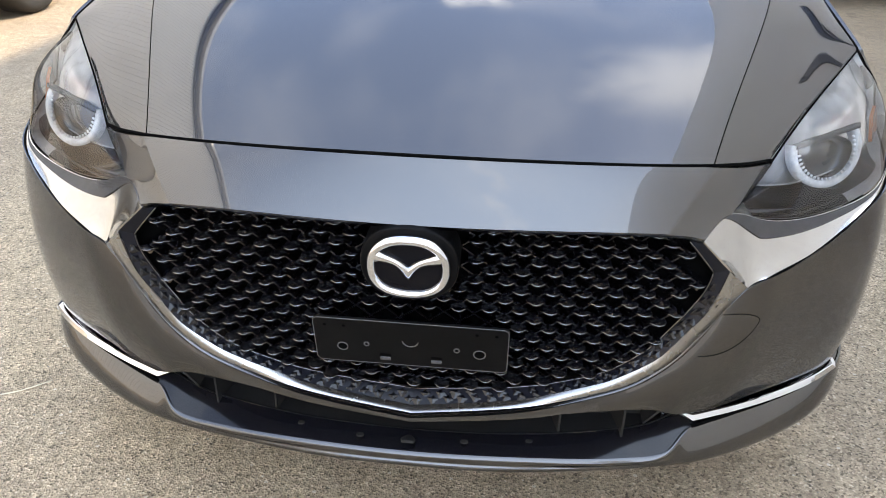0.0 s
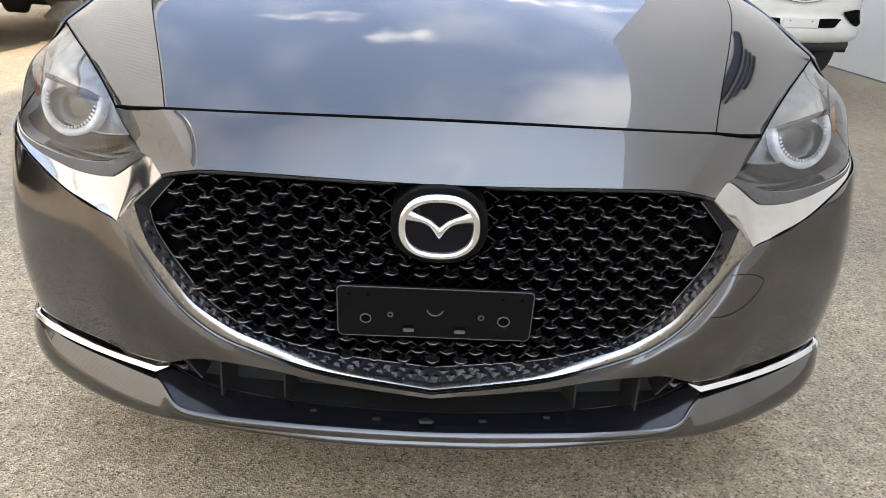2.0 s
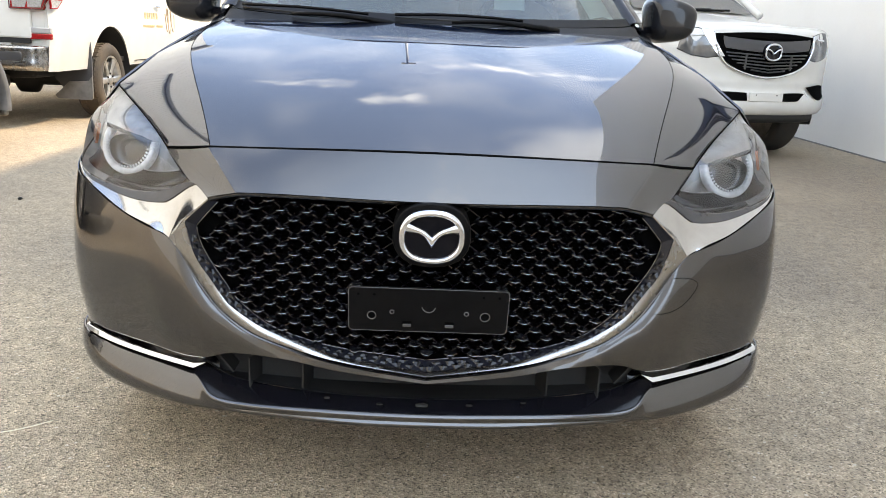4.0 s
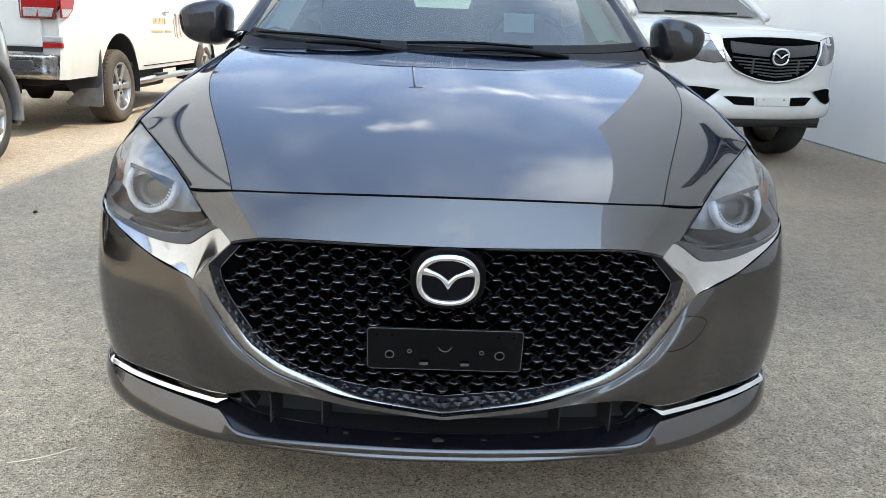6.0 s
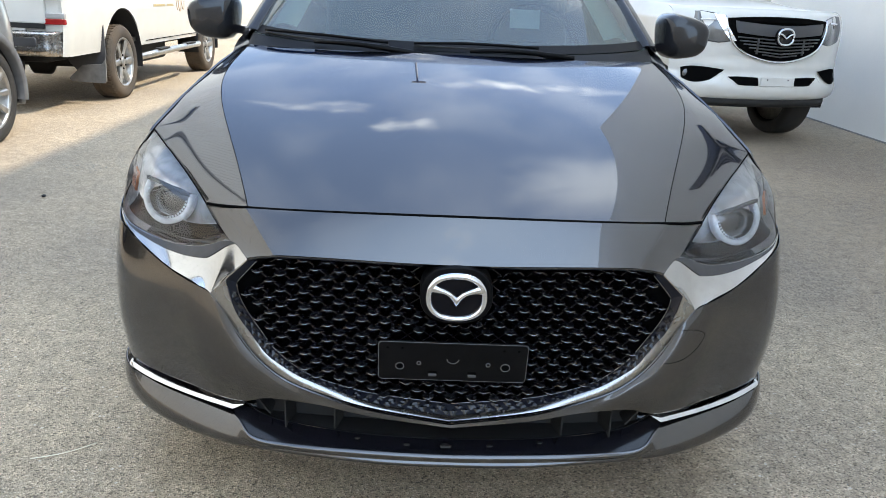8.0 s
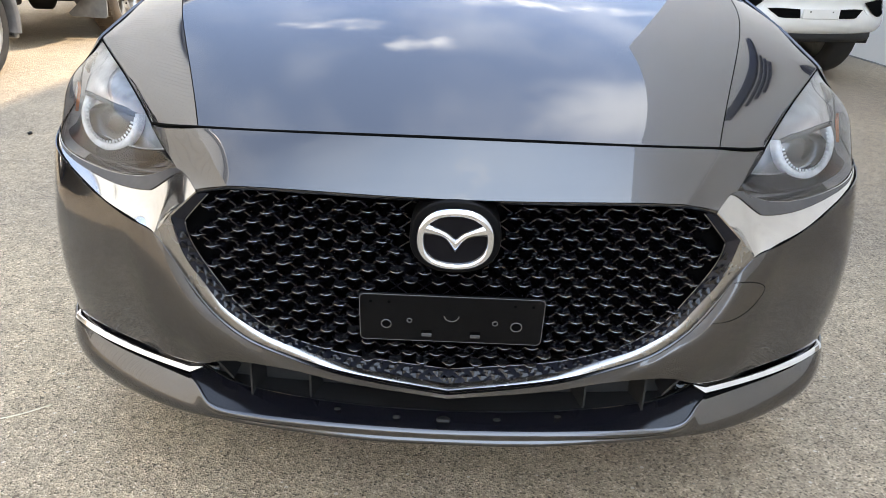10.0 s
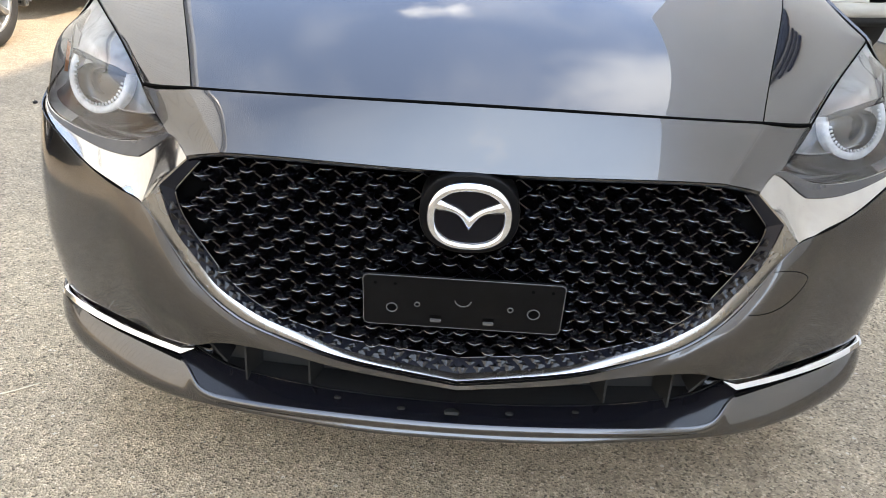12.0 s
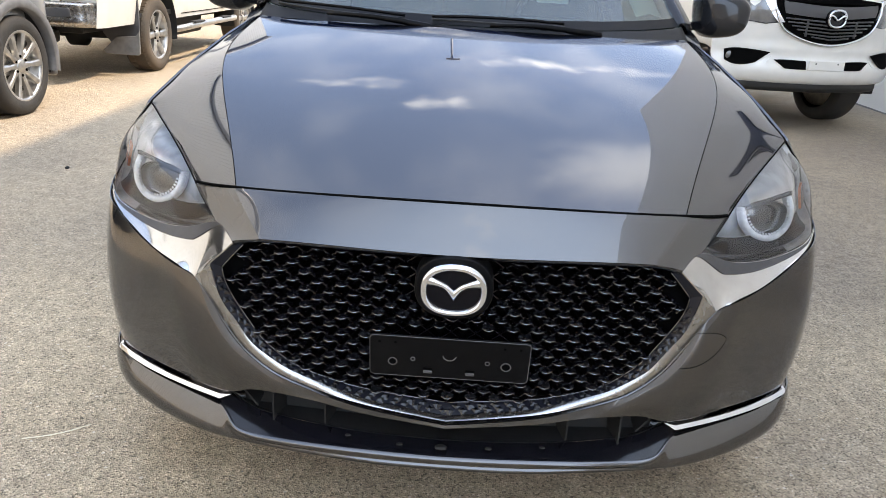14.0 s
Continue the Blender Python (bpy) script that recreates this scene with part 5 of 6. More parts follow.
def front_pickup():
    t = thing("pickup_truck", "white pickup truck with chrome-framed dark grille, parked beside the wall", "pickup truck", at=pose(3.14, 5.70, 0, 0, 0, 13))
    hull("body", [
        (0.10, [(0, 0.80), (0.20, 0.80), (0.24, 0.90), (0.24, 1.10), (0.20, 1.185), (0, 1.20)]),
        (0.24, [(0, 0.70), (0.44, 0.70), (0.48, 0.80), (0.48, 1.10), (0.44, 1.215), (0, 1.245)]),
        (0.36, [(0, 0.60), (0.82, 0.62), (0.87, 0.75), (0.87, 1.12), (0.70, 1.228), (0, 1.262)]),
        (0.55, [(0, 0.60), (0.88, 0.70), (0.905, 0.80), (0.905, 1.12), (0.76, 1.24), (0, 1.282)]),
        (0.95, [(0, 0.60), (0.90, 0.72), (0.925, 0.80), (0.925, 1.13), (0.80, 1.26), (0, 1.32)]),
        (1.30, [(0, 0.55), (0.90, 0.55), (0.925, 0.72), (0.925, 1.13), (0.82, 1.30), (0, 1.36)]),
        (1.45, [(0, 0.5), (0.90, 0.5), (0.925, 0.72), (0.925, 1.13), (0.84, 1.32), (0, 1.38)]),
        (5.2, [(0, 0.5), (0.90, 0.5), (0.925, 0.72), (0.925, 1.13), (0.88, 1.30), (0, 1.30)])], DUSTY_WHITE, t)
    hull("cab", [(1.38, [(0, 1.30), (0.80, 1.30), (0.82, 1.33), (0.80, 1.35), (0, 1.38)]), (2.2, [(0, 1.30), (0.86, 1.30), (0.70, 1.70), (0.55, 1.79), (0, 1.81)]), (3.6, [(0, 1.30), (0.86, 1.30), (0.70, 1.70), (0.55, 1.78), (0, 1.80)]), (3.85, [(0, 1.30), (0.86, 1.30), (0.72, 1.66), (0.55, 1.72), (0, 1.74)])], WHITE_PAINT, t)
    put("windscreen", mesh_of([(-0.72, 1.37, 1.388), (0.72, 1.37, 1.388), (0.60, 2.08, 1.765), (-0.60, 2.08, 1.765)], [(0, 1, 2, 3)], False), mat("grey_screen_glass", (0.05, 0.056, 0.058), 0.05, 0, 0.5, vary=0.5, scale=3), t, "dark windscreen")
    for s in (-1, 1):
        tube("pillar", spline([(s * 0.80, 1.35, 1.37), (s * 0.735, 1.72, 1.59), (s * 0.645, 2.10, 1.775)], 14), 0.042, WHITE_PAINT, t, "white windscreen pillar", 8)
        dm = box("door_mirror", (0.20, 0.11, 0.16), (s * 1.02, 1.95, 1.42), WHITE_PAINT, t, "white door mirror", 0.04)
        box("mirror_arm", (0.14, 0.05, 0.04), (s * 0.90, 1.97, 1.37), MATT_BLACK, dm, "", 0.01)
        tube("wiper", [(s * 0.12 - 0.30, 1.40, 1.405), (s * 0.12 + 0.0, 1.385, 1.40), (s * 0.12 + 0.34, 1.42, 1.415)], 0.012, SATIN_BLACK, t, "black wiper blade", 6)
    # the face, curved in plan and stepped in height
    HZ = [0.41, 0.44, 0.52, 0.60, 0.66, 0.72, 0.79, 0.90, 1.05, 1.18, 1.235]
    HO = [0.10, 0.03, 0.0, 0.015, 0.045, 0.045, 0.05, 0.045, 0.05, 0.085, 0.17]

    PX = np.linspace(0, 0.94, 48)
    PY = 0.06 * (np.minimum(PX, 0.45) / 0.45) ** 2 + 0.27 * np.maximum(0, PX - 0.45) + 0.7 * np.maximum(0, PX - 0.45) ** 2

    def yf(x, z=1.0):
        return -0.02 + float(np.interp(abs(x), PX, PY)) + float(np.interp(z, HZ, HO))

    def ring_rows(zs):
        return [[(x, yf(x, z), z) for x in np.linspace(-0.92, 0.92, 25)] for z in zs]
    bump = sheet("bumper", loft(ring_rows(HZ), 60, 60), WHITE_PAINT, t, "white painted bumper and nose", thick=0.01)
    sheet("skid", loft([[(x * 0.78, yf(x * 0.78, 0.44) + 0.01 + o, z) for x in np.linspace(-0.92, 0.92, 9)] for z, o in ((0.43, 0.0), (0.36, 0.02), (0.34, 0.2))], 30, 6), MATT_BLACK, t, "black plate under the bumper")

    def patch(name, rows, off, material, parent, label="", n=24):
        return sheet(name, loft([[(x, yf(x, z) + off, z) for x, z in r] for r in rows], n, 10), material, parent, label, thick=0.006)
    up = [(-0.525, 1.145), (-0.25, 1.165), (0, 1.17), (0.25, 1.165), (0.525, 1.145)]
    lo = [(-0.42, 0.90), (-0.26, 0.825), (0, 0.785), (0.26, 0.825), (0.42, 0.90)]
    g = patch("grille", [up, [((x + w) / 2 * 1.06, (a + b) / 2) for (x, a), (w, b) in zip(up, lo)], lo], -0.010, GAP, t, "dark grey barred grille in a chrome frame")
    bar = [(-0.46, 1.08), (-0.25, 1.06), (0, 1.05), (0.25, 1.06), (0.46, 1.08)]
    patch("grille_bar", [[(x, z + 0.045) for x, z in bar], bar, [(x * 0.96, z - 0.055) for x, z in bar]], -0.022, GREY_PLASTIC, g, "broad grey bar")
    patch("top_slot", [[(x * 0.93, 1.150) for x in (-0.46, -0.2, 0, 0.2, 0.46)], [(x * 0.93, 1.118) for x in (-0.46, -0.2, 0, 0.2, 0.46)]], -0.024, GAP, g, "dark slot above the bar")
    for x in (-0.24, 0.24):
        box("divider", (0.016, 0.02, 0.13), (x, yf(x) - 0.020, 0.905), GREY_PLASTIC, g, "", 0.004)
    for z, w in ((0.985, 0.43), (0.955, 0.41), (0.925, 0.37), (0.895, 0.32), (0.865, 0.26), (0.838, 0.18)):
        tube("slat", [(x, yf(x) - 0.022, z - 0.02 * (1 - abs(x) / w)) for x in np.linspace(-w, w, 15)], 0.0075, GREY_PLASTIC, g, "", 6)
    edge = spline([(-0.535, 1.155), (-0.518, 1.05), (-0.465, 0.935), (-0.37, 0.855), (-0.19, 0.795), (0, 0.772), (0.19, 0.795), (0.37, 0.855), (0.465, 0.935), (0.518, 1.05), (0.535, 1.155)], 80)
    tube("chrome_frame", [(x, yf(x, z) - 0.014, z) for x, z in edge], 0.012, CHROME, g, "chrome frame", 8)
    rg = [(x, -0.030, 1.0 + z) for x, z in oval(0.082, 0.070, 40)]
    bdg = tube("badge", rg, 0.011, CHROME, t, "chrome oval badge with a V-shaped bar", 8, 1, True)
    for s in (-1, 1):
        tube("v_bar", spline([(s * 0.075, -0.031, 1.025), (s * 0.04, -0.035, 1.018), (0, -0.035, 0.985)], 10), np.linspace(0.011, 0.008, 10), CHROME, bdg, "", 6)
    prism("badge_back", oval(0.092, 0.08, 32), 0.05, pose(0, -0.020, 1.0), GLOSS_BLACK, bdg)
    for s in (-1, 1):
        lt = [(0.53, 1.160), (0.64, 1.185), (0.72, 1.195), (0.77, 1.195)]
        lb = [(0.44, 0.95), (0.58, 0.930), (0.70, 0.945), (0.805, 0.995)]
        mid = [((a[0] + b[0]) / 2, (a[1] + b[1]) / 2) for a, b in zip(lt, lb)]
        tail = {0: (0.815, 0.80, 1.212), 1: (0.860, 0.66, 1.14), 2: (0.885, 0.50, 1.05)}
        rows = [[(s * x, yf(x, z) - o, z) for x, z in r] + [(s * tail[q][0], tail[q][1], tail[q][2])] for q, (r, o) in enumerate(((lt, 0.004), (mid, 0.010), (lb, 0.005)))]
        lp = sheet("headlamp", loft(rows, 24, 10), LAMP_FACE, t, "swept-back headlamp", thick=0.006)
        tube("lamp_rim", rows[2] + rows[0][::-1], 0.005, GLOSS_BLACK, lp, "", 6, 1, True)
        tube("light_strip", spline([(s * x, yf(x, z) - 0.012, z) for x, z in ((0.60, 1.13), (0.72, 1.125), (0.81, 1.12))], 12), 0.009, LAMP_WHITE, lp, "white light strip", 6)
        inl = [[(s * x, yf(x, z) - 0.016, z) for x, z in ((0.545, 1.165), (0.51, 1.06), (0.435, 0.95))], [(s * x, yf(x, z) - 0.014, z) for x, z in ((0.635, 1.180), (0.575, 1.06), (0.485, 0.943))]]
        sheet("chrome_inlay", loft(inl, 12, 4), CHROME, lp, "bright wedge beside the grille", thick=0.006)
        fg = patch("fog_recess", [[(s * x, z) for x, z in ((0.50, 0.690), (0.62, 0.705), (0.76, 0.71), (0.84, 0.69))], [(s * x, z) for x, z in ((0.62, 0.60), (0.69, 0.575), (0.77, 0.57), (0.84, 0.60))]], -0.010, GAP, bump, "dark fog lamp recess", 16)
        lathe("fog_lamp", [(0.042, 0.0), (0.040, -0.012), (0.02, -0.02), (0.001, -0.022)], (s * 0.79, yf(0.79, 0.64) + 0.008, 0.638), LAMP_FACE, fg, "", 20, "Y")
        patch("air_slot", [[(s * x, z) for x, z in ((0.19, 0.632), (0.36, 0.637), (0.47, 0.632))], [(s * x, z) for x, z in ((0.19, 0.56), (0.32, 0.56), (0.38, 0.565))]], -0.011, GAP, bump, "dark air slot", 14)
        tube("bumper_joint", [(s * x, yf(x, z) - 0.001, z) for x, z in ((0.62, 0.56), (0.615, 0.48), (0.63, 0.43))], 0.003, GAP, bump)
        prism("bolt", rounded(0.012, 0.012, 0.004), 0.004, pose(s * 0.11, -0.026, 0.615), GAP, bump)
        wheel("wheel", t, (s * 0.62, 0.74, 0.385), 0.385, 0.26, RUBBER, 6, s)
        wheel("wheel", t, (s * 0.78, 4.14, 0.385), 0.385, 0.26, RUBBER, 6, s)
        arch_liner(s * 0.88, s, 0.74, 0.40, 0.36, 0.28, t)
    for s in (-1, 1):
        tube("bumper_crease", [(s * x, yf(x, z) - 0.0005, z) for x, z in ((0.49, 0.655), (0.53, 0.60), (0.585, 0.545), (0.615, 0.50))], 0.004, WHITE_PAINT, bump, "", 6)
    box("plate_pad", (0.36, 0.012, 0.085), (0, -0.018, 0.597), WHITE_PAINT, bump, "", 0.006)
    box("chassis", (1.3, 4.6, 0.25), (0, 2.6, 0.50), MATT_BLACK, t, "", 0.04)
    box("underfloor", (1.74, 4.2, 0.06), (0, 2.9, 0.53), MATT_BLACK, t)
    return t


front_pickup()


LAMP_CELL = mat("silver_lamp_cell", (0.52, 0.50, 0.48), 0.15, 0.3, 0.8, vary=0.35, scale=60)
LAMP_FRAME = mat("dark_red_frame", (0.09, 0.012, 0.014), 0.2, 0, 0.6)
MUD_FLAP = mat("dusty_rubber_sheet", (0.20, 0.19, 0.175), 0.75, vary=0.4, scale=9)


# ---- white pickup seen from its tail, in the sun ----
def rear_pickup():
    """Built with its right-hand flank at x = 0 and its tail at y = 0, facing away."""
    t = thing("pickup_truck", "dusty white dual-cab pickup truck with gold lettering, seen from its tail", "pickup truck", at=pose(-3.41, 5.86, 0))
    W = 1.82
    ay, az, ar = 1.28, 0.385, 0.525
    for s, x0 in ((1, 0.0), (-1, -W)):
        sd = flank("body_side", lambda y, z: s * x0 - 0.035 * ((z - 0.95) / 0.4) ** 2 - 0.05 * max(0.0, (0.10 - y) / 0.10) ** 2, 0.0, 5.0, lambda y: 1.32, 0.53, [(ay, az + 0.04, ar), (ay + 3.22, az + 0.04, ar)], WHITE_PAINT, t, "white tub and doors", s)
        for a in (ay, ay + 3.22):
            arch_liner(x0, s, a, az + 0.04, ar * 0.99, 0.30, sd)
        for y in (1.98, 2.98, 4.0):
            tube("door_gap", [(x0 + s * 0.002 - s * 0.035 * ((z - 0.95) / 0.4) ** 2, y, z) for z in np.linspace(0.54, 1.32, 8)], 0.004, GAP, sd)
        tube("sill_gap", [(x0 - s * 0.02, y, 0.575) for y in (1.98, 4.0)], 0.004, GAP, sd)
        if s > 0:
            for y in (2.75, 3.75):
                box("door_handle", (0.035, 0.16, 0.03), (0.015, y, 1.20), CHROME, sd, "chrome door handle", 0.008)
            # sign writing, as bars
            for y, z, w, h in ((2.32, 1.085, 0.055, 0.075), (2.405, 1.085, 0.055, 0.075), (2.49, 1.085, 0.022, 0.075), (2.545, 1.085, 0.06, 0.075), (2.635, 1.085, 0.055, 0.075), (2.72, 1.085, 0.055, 0.075), (2.24, 0.965, 0.40, 0.028), (2.72, 0.965, 0.24, 0.028)):
                box("letter_bar", (0.003, w, h), (0.0080 - 0.035 * ((z - 0.95) / 0.4) ** 2, y + w / 2, z), GOLD, sd, "faded gold sign writing")
            tube("emblem_line", [(0.006, y, z) for y, z in spline([(3.06, 1.12), (3.12, 0.90), (3.18, 1.10), (3.13, 1.16), (3.22, 0.88), (3.30, 1.15), (3.27, 1.08), (3.36, 0.90), (3.42, 1.12)], 60)], 0.007, mat("brown_film", (0.46, 0.33, 0.22), 0.6), sd, "brown line emblem")
        st = tube("side_step", spline([(x0 - s * 0.05, 1.85, 0.40), (x0 + s * 0.06, 2.0, 0.43), (x0 + s * 0.07, 2.6, 0.44), (x0 + s * 0.07, 3.6, 0.44), (x0 - s * 0.03, 4.0, 0.42)], 40), 0.038, ALLOY, t, "dusty alloy side step", 10)
        for y in (2.25, 3.3):
            box("tread", (0.08, 0.34, 0.02), (x0 + s * 0.075, y, 0.475), MATT_BLACK, st, "", 0.006)
        fp = prism("mud_flap", [(x0 + s * a, b) for a, b in ((0.008, 0.80), (-0.03, 0.62), (-0.38, 0.555), (-0.36, 0.43), (-0.28, 0.34), (0.0, 0.33), (0.018, 0.50))][::s], 0.02, pose(0, 0.66, 0, -5), GREY_PLASTIC, t, "dusty black mud flap", bevel=0.005)
        prism("flap_sheet", [(x0 + s * a, b) for a, b in ((0.02, 0.47), (-0.02, 0.415), (-0.22, 0.40), (-0.29, 0.33), (-0.36, 0.262), (-0.33, 0.230), (0.0, 0.222), (0.022, 0.24))][::s], 0.016, pose(0, 0.635, 0, -7), MUD_FLAP, fp, "paler dusty lower sheet", bevel=0.005)
        for a in (ay, ay + 3.22):
            wheel("wheel", t, (x0 - s * 0.14, a, 0.385), 0.388, 0.255, DUSTY_RUBBER, 6, s, "dusty wheel with six-spoke alloy rim", 0.255, 1.7)
    box("tailgate", (W - 0.40, 0.06, 0.50), (-W / 2, 0.02, 1.07), WHITE_PAINT, t, "white tailgate", 0.015)
    box("tub_floor", (W - 0.8, 2.0, 0.1), (-W / 2, 1.0, 0.80), WHITE_PAINT, t)
    box("rear_panel", (W - 0.10, 0.10, 0.76), (-W / 2, 0.075, 0.94), WHITE_PAINT, t, "", 0.04)
    box("dark_band", (W - 0.44, 0.02, 0.045), (-W / 2, 0.005, 0.80), MATT_BLACK, t, "black band over the bumper")
    for s, x0 in ((1, 0.0), (-1, -W)):
        tl = prism("tail_lamp", [(x0 + s * a, b) for a, b in ((-0.36, 1.075), (-0.08, 1.075), (-0.015, 1.20), (-0.005, 1.42), (-0.34, 1.42), (-0.35, 1.20))][::s], 0.22, pose(0, -0.035, 0), RED_LENS, t, "red and clear tail lamp", 0.01)
        for a0, a1 in ((-0.335, -0.215), (-0.200, -0.075)):
            prism("clear_cell", [(x0 + s * a, b) for a, b in ((a0, 1.092), (a1 - 0.01, 1.092), (a1 + 0.02, 1.170), (a0, 1.170))][::s], 0.02, pose(0, -0.042, 0), LAMP_CELL, tl, "clear reversing cell", bevel=0.004)
        tube("lamp_frame", [(x0 + s * a, -0.040, b) for a, b in ((-0.36, 1.42), (-0.36, 1.080), (-0.075, 1.080), (-0.012, 1.20), (-0.004, 1.42))], 0.007, LAMP_FRAME, tl, "dark red frame", 6)
        wrap = [(x0 - s * 0.006, y, z) for y, z in ((-0.03, 1.085), (0.09, 1.09), (0.20, 1.16), (0.25, 1.25), (0.27, 1.42), (-0.03, 1.42))]
        put("side_wrap", mesh_of(wrap + [(x + s * 0.014, y, z) for x, y, z in wrap], [tuple(range(6)), tuple(range(6, 12))[::-1]] + [(i, (i + 1) % 6, 6 + (i + 1) % 6, 6 + i) for i in range(6)], False), RED_LENS, tl, "red lens wrapped round the corner")
        wl = [(x0 + s * 0.0095, y, z) for y, z in ((-0.02, 1.095), (0.085, 1.10), (0.185, 1.165), (-0.02, 1.165))]
        put("clear_wrap", mesh_of(wl, [(0, 1, 2, 3)], False), LAMP_CELL, tl)
        rl = box("reflector_lamp", (0.20, 0.06, 0.052), (x0 - s * 0.125, 0.025, 0.842), RED_LENS, t, "small red and clear lamp above the bumper", 0.008)
        box("clear_half", (0.20, 0.06, 0.050), (x0 - s * 0.125, 0.025, 0.895), LAMP_CLEAR, rl, "", 0.008)
    plan = [(0, -0.150), (0.40, -0.150), (0.65, -0.140), (0.78, -0.100), (0.835, 0.0), (0.845, 0.10)]
    bp = sheet("bumper", loft(both([[(x * (1 - o * 0.25), y + o, z) for x, y in plan] for z, o in ((0.535, 0.045), (0.560, 0.010), (0.600, 0.0), (0.66, 0.004), (0.725, 0.0), (0.752, 0.012), (0.760, 0.06))]), 80, 24), SATIN_CHROME, t, "chrome rear bumper with rounded ends", thick=0.004)
    bp.matrix_basis = pose(-W / 2, 0, 0)
    for s in (-1, 1):
        prism("step_pad", rounded(0.42, 0.085, 0.03), 0.02, pose(s * 0.46, -0.150, 0.665), GREY_PLASTIC, bp, "dark step pad in the bumper", bevel=0.006)
    hull_cab = hull("cab", [(1.95, [(0, 1.28), (0.88, 1.28), (0.76, 1.70), (0.60, 1.78), (0, 1.79)]), (3.6, [(0, 1.28), (0.88, 1.28), (0.76, 1.72), (0.60, 1.80), (0, 1.81)]), (4.5, [(0, 1.26), (0.86, 1.26), (0.84, 1.29), (0.6, 1.31), (0, 1.32)])], WHITE_PAINT, t)
    hull_cab.matrix_basis = pose(-W / 2, 0, 0)
    for s, x0 in ((1, 0.0), (-1, -W)):
        put("side_glass", mesh_of([(x0 - s * 0.035, 2.15, 1.33), (x0 - s * 0.035, 3.9, 1.33), (x0 - s * 0.15, 3.5, 1.68), (x0 - s * 0.15, 2.25, 1.68)], [(0, 1, 2, 3)], False), GLOSS_BLACK, hull_cab)
    nose = hull("bonnet", [(4.4, [(0, 0.6), (0.90, 0.6), (0.91, 0.9), (0.90, 1.2), (0, 1.30)]), (5.1, [(0, 0.6), (0.85, 0.6), (0.86, 0.9), (0.82, 1.12), (0, 1.2)])], WHITE_PAINT, t)
    nose.matrix_basis = pose(-W / 2, 0, 0)
    box("chassis", (1.1, 4.4, 0.16), (-W / 2, 2.5, 0.52), MATT_BLACK, t, "", 0.03)
    box("underfloor", (W - 0.12, 4.7, 0.05), (-W / 2, 2.45, 0.60), MATT_BLACK, t)
    lathe("axle", [(0.06, -0.75), (0.06, -0.14), (0.15, -0.08), (0.15, 0.08), (0.06, 0.14), (0.06, 0.75)], (-W / 2, ay, 0.37), MATT_BLACK, t, "dark rear axle", 20)
    # added dark block that hides the sunlit ground beyond the truck
    box("floor_block", (1.15, 1.7, 0.34), (-W / 2, 2.75, 0.42), MATT_BLACK, t, "dark block added under the floor to close the view", 0.05)
    box("tow_bar", (0.5, 0.3, 0.12), (-W / 2 + 0.1, 0.1, 0.42), MATT_BLACK, t, "", 0.03)
    return t


rear_pickup()


CLAD_GREY = mat("dull_grey_cladding", (0.11, 0.11, 0.112), 0.55, vary=0.2, scale=20)


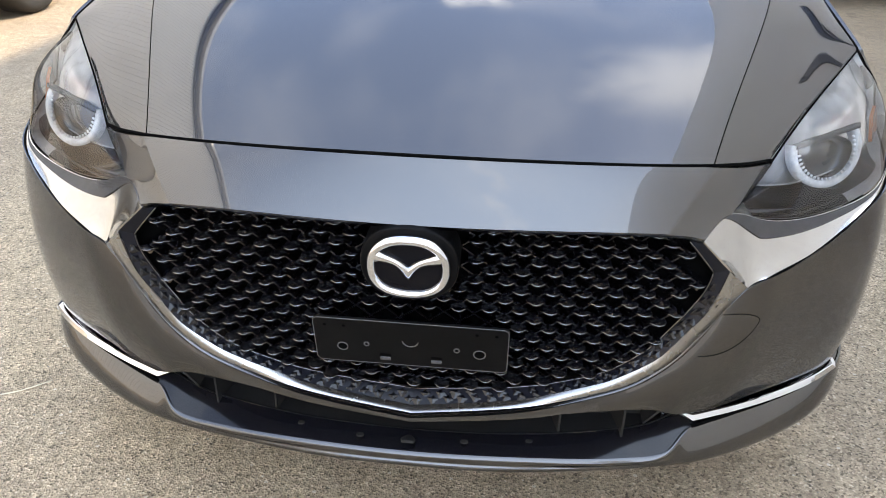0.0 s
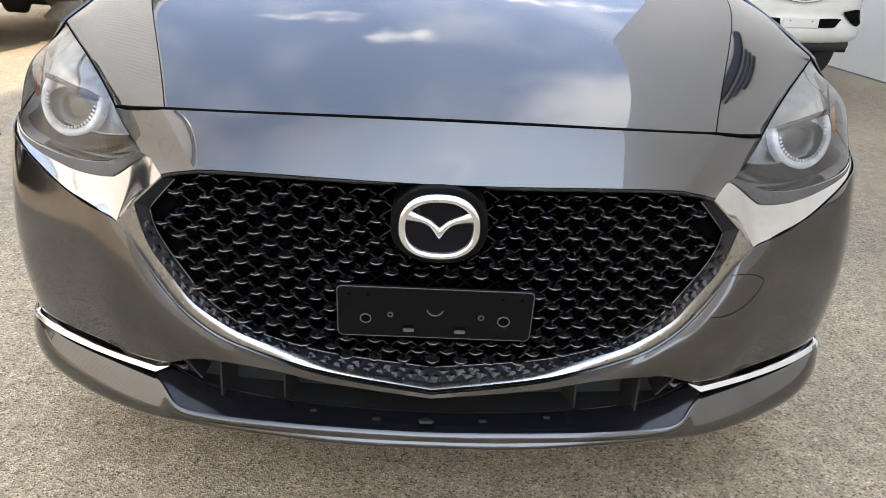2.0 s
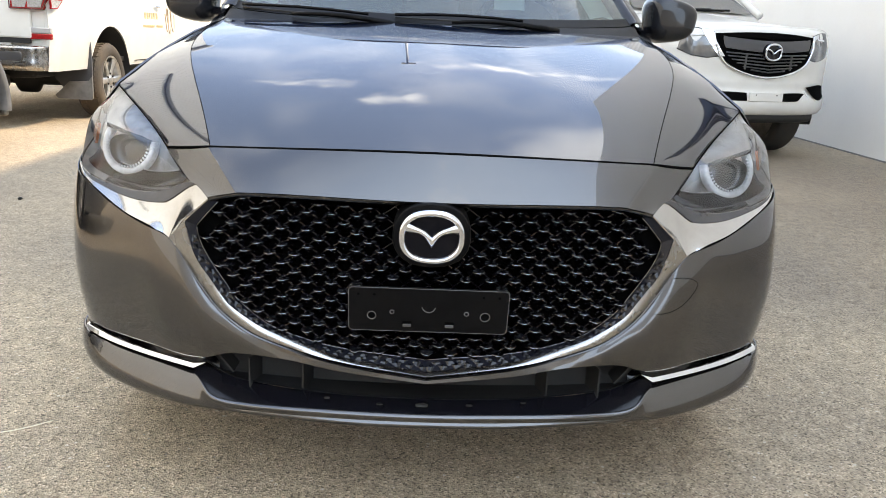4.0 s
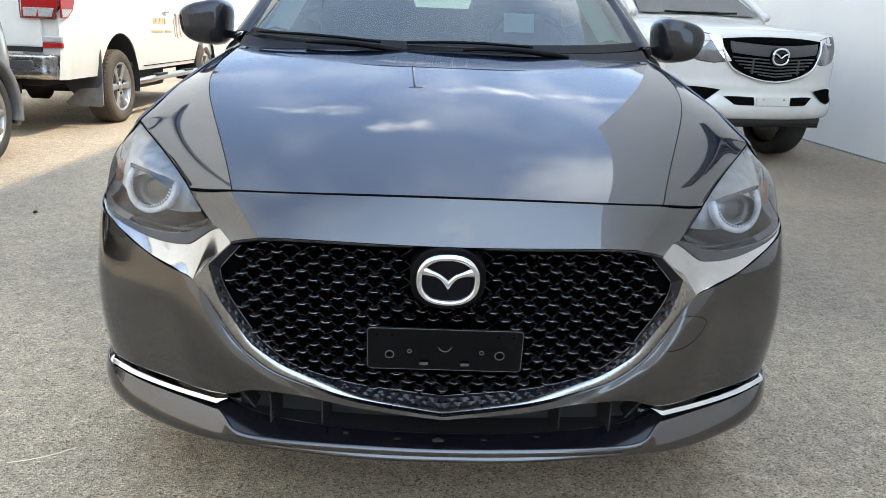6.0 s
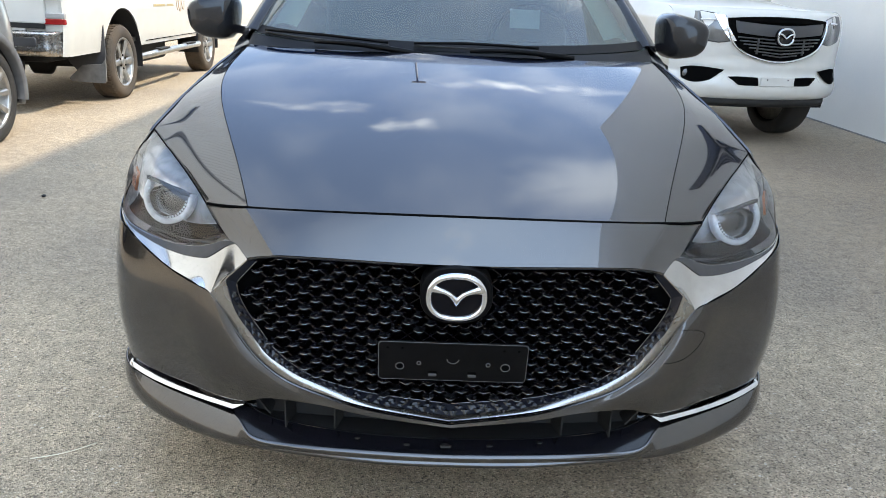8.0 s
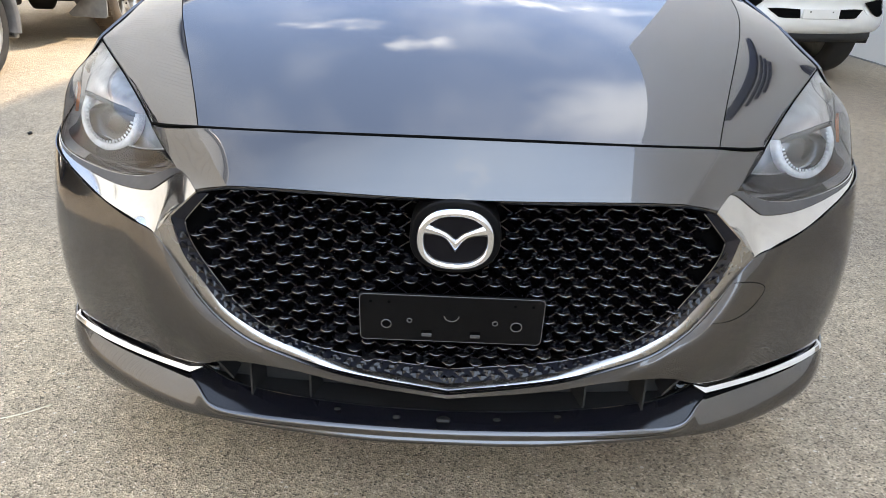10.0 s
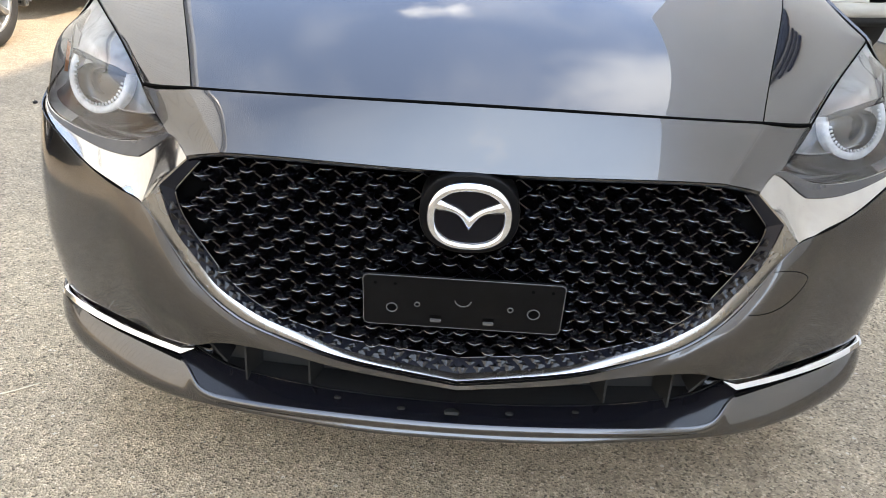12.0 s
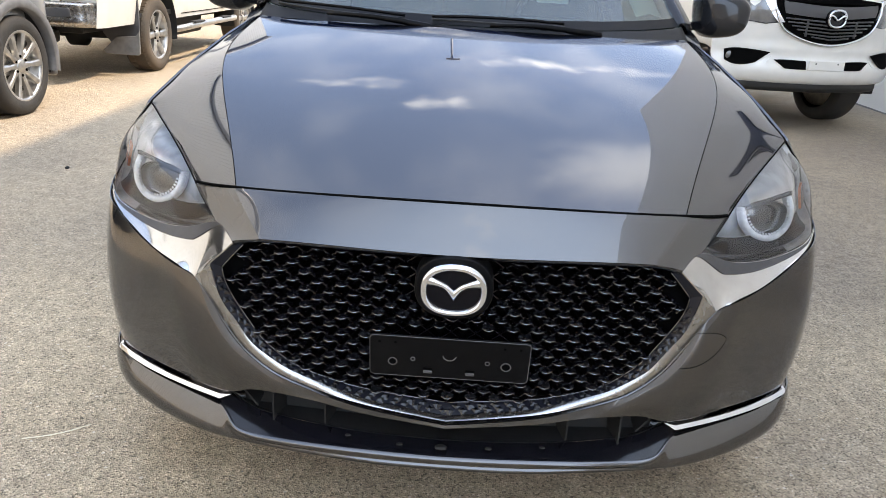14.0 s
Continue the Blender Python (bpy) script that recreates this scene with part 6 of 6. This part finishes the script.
# ---- grey sport utility vehicle, only its corner in view ----
def grey_suv():
    """Its near flank at x = 0 and one end at y = 0, running toward -y."""
    t = thing("sport_utility_vehicle", "dark grey sport utility vehicle with black cladding and silver wheels", "car", at=pose(-3.34, 5.05, 0))
    W, ay, ar = 1.84, -0.68, 0.42
    for s, x0 in ((1, 0.0), (-1, -W)):
        sd = flank("body_side", lambda y, z: s * x0 - 0.22 * max(0.0, (y + 0.45) / 0.45) ** 2.2 - 0.2 * max(0.0, (-3.83 - y) / 0.45) ** 2 - 0.05 * ((z - 0.7) / 0.4) ** 2, -4.28, 0.0, lambda y: 1.05, 0.27, [(ay, 0.37, ar), (ay - 2.57, 0.37, ar)], GREY_PAINT, t, "", s)
        for a in (ay, ay - 2.57):
            arch_liner(x0 - s * 0.02, s, a, 0.37, ar * 0.985, 0.30, sd)
            qs = np.linspace(-0.2, math.pi + 0.2, 40)
            sheet("arch_cladding", np.array([[(x0 + s * o, a + (ar + e) * math.cos(q), 0.37 + (ar + e) * math.sin(q)) for q in qs] for e, o in ((-0.01, -0.05), (-0.006, 0.010), (0.004, 0.018), (0.055, 0.016), (0.068, 0.0))]), CLAD_GREY, sd, "dull grey wheel arch cladding")
            wheel("wheel", t, (x0 - s * 0.12, a, 0.365), 0.366, 0.225, RUBBER, 10, s, "ten-spoke silver alloy wheel")
        tube("sill_cladding", [(x0 - s * 0.03, y, 0.30) for y in (ay - 2.2, ay - 0.5)], 0.04, SATIN_BLACK, t, "", 8)
        box("flap", (0.12, 0.05, 0.14), (x0 - s * 0.07, -0.22, 0.31), GREY_PAINT, t, "", 0.02)
    h = hull("body", [(-4.28, [(0, 0.3), (0.70, 0.3), (0.71, 0.7), (0.66, 1.0), (0, 1.05)]), (-3.75, [(0, 0.3), (0.85, 0.3), (0.86, 0.8), (0.80, 1.05), (0, 1.1)]), (-0.5, [(0, 0.3), (0.85, 0.3), (0.86, 0.8), (0.80, 1.0), (0, 1.08)]), (-0.02, [(0, 0.3), (0.60, 0.3), (0.62, 0.7), (0.58, 0.9), (0, 0.95)])], GREY_PAINT, t)
    h.matrix_basis = pose(-W / 2, 0, 0)
    c = hull("cabin", [(-4.15, [(0, 1.0), (0.75, 1.0), (0.70, 1.3), (0.55, 1.45), (0, 1.47)]), (-3.0, [(0, 1.0), (0.84, 1.0), (0.66, 1.58), (0.5, 1.66), (0, 1.68)]), (-1.9, [(0, 1.0), (0.84, 1.0), (0.66, 1.58), (0.5, 1.64), (0, 1.66)]), (-0.95, [(0, 1.0), (0.80, 1.0), (0.78, 1.03), (0.6, 1.06), (0, 1.08)])], GLOSS_BLACK, t, "dark glass cabin")
    c.matrix_basis = pose(-W / 2, 0, 0)
    return t


grey_suv()

# ---- small things on the ground ----
peb = bmesh.new()
bmesh.ops.create_icosphere(peb, subdivisions=1, radius=0.014, matrix=Matrix.Translation((-2.315, 2.92, 0.008)) @ Matrix.Diagonal((1, 1.3, 0.7, 1)))
tagged(part("stone", peb, MATT_BLACK, None), "small dark stone on the asphalt", "stone")
rng = random.Random(4)
v, f = [], []
for _ in range(2200):
    x, y = rng.uniform(-2.2, 2.6), rng.uniform(-1.2, 4.0)
    r = rng.uniform(0.0010, 0.0032)
    b = len(v)
    v += [(x - r, y, 0), (x, y - r * 0.9, 0), (x + r, y, 0), (x, y + r, 0), (x, y, r * 0.9)]
    f += [(b, b + 1, b + 4), (b + 1, b + 2, b + 4), (b + 2, b + 3, b + 4), (b + 3, b, b + 4)]
for _ in range(60):
    x, y, r = rng.gauss(-2.45, 0.12), rng.gauss(3.75, 0.10), rng.uniform(0.003, 0.010)
    b = len(v)
    v += [(x - r, y, 0), (x, y - r * 0.9, 0), (x + r, y, 0), (x, y + r, 0), (x, y, r * 0.5)]
    f += [(b, b + 1, b + 4), (b + 1, b + 2, b + 4), (b + 2, b + 3, b + 4), (b + 3, b, b + 4)]
tagged(put("gravel", mesh_of(v, f, False), mat("loose_chips", (0.34, 0.32, 0.28), 0.8, vary=0.6, scale=400)), "loose pale stone chips on the asphalt", "gravel", kind="stuff")
stalk = tube("straw", spline([(-1.10, 0.33, 0.004), (-1.02, 0.36, 0.006), (-0.96, 0.415, 0.003)], 10), 0.0016, DRY, None, "", 5)
tagged(stalk, "dry straw lying on the asphalt", "straw")

# lamp standard far behind
post = thing("street_lamp", "tall galvanised street lamp with a flat head", "street lamp", at=pose(-0.75, 21, 0))
tube("pole", [(0, 0, 0), (0, 0, 11.9)], [0.07, 0.045], GALV, post, "", 10)
box("lamp_head", (0.55, 0.3, 0.05), (0.05, -0.1, 11.9), GALV, post, "", 0.02)
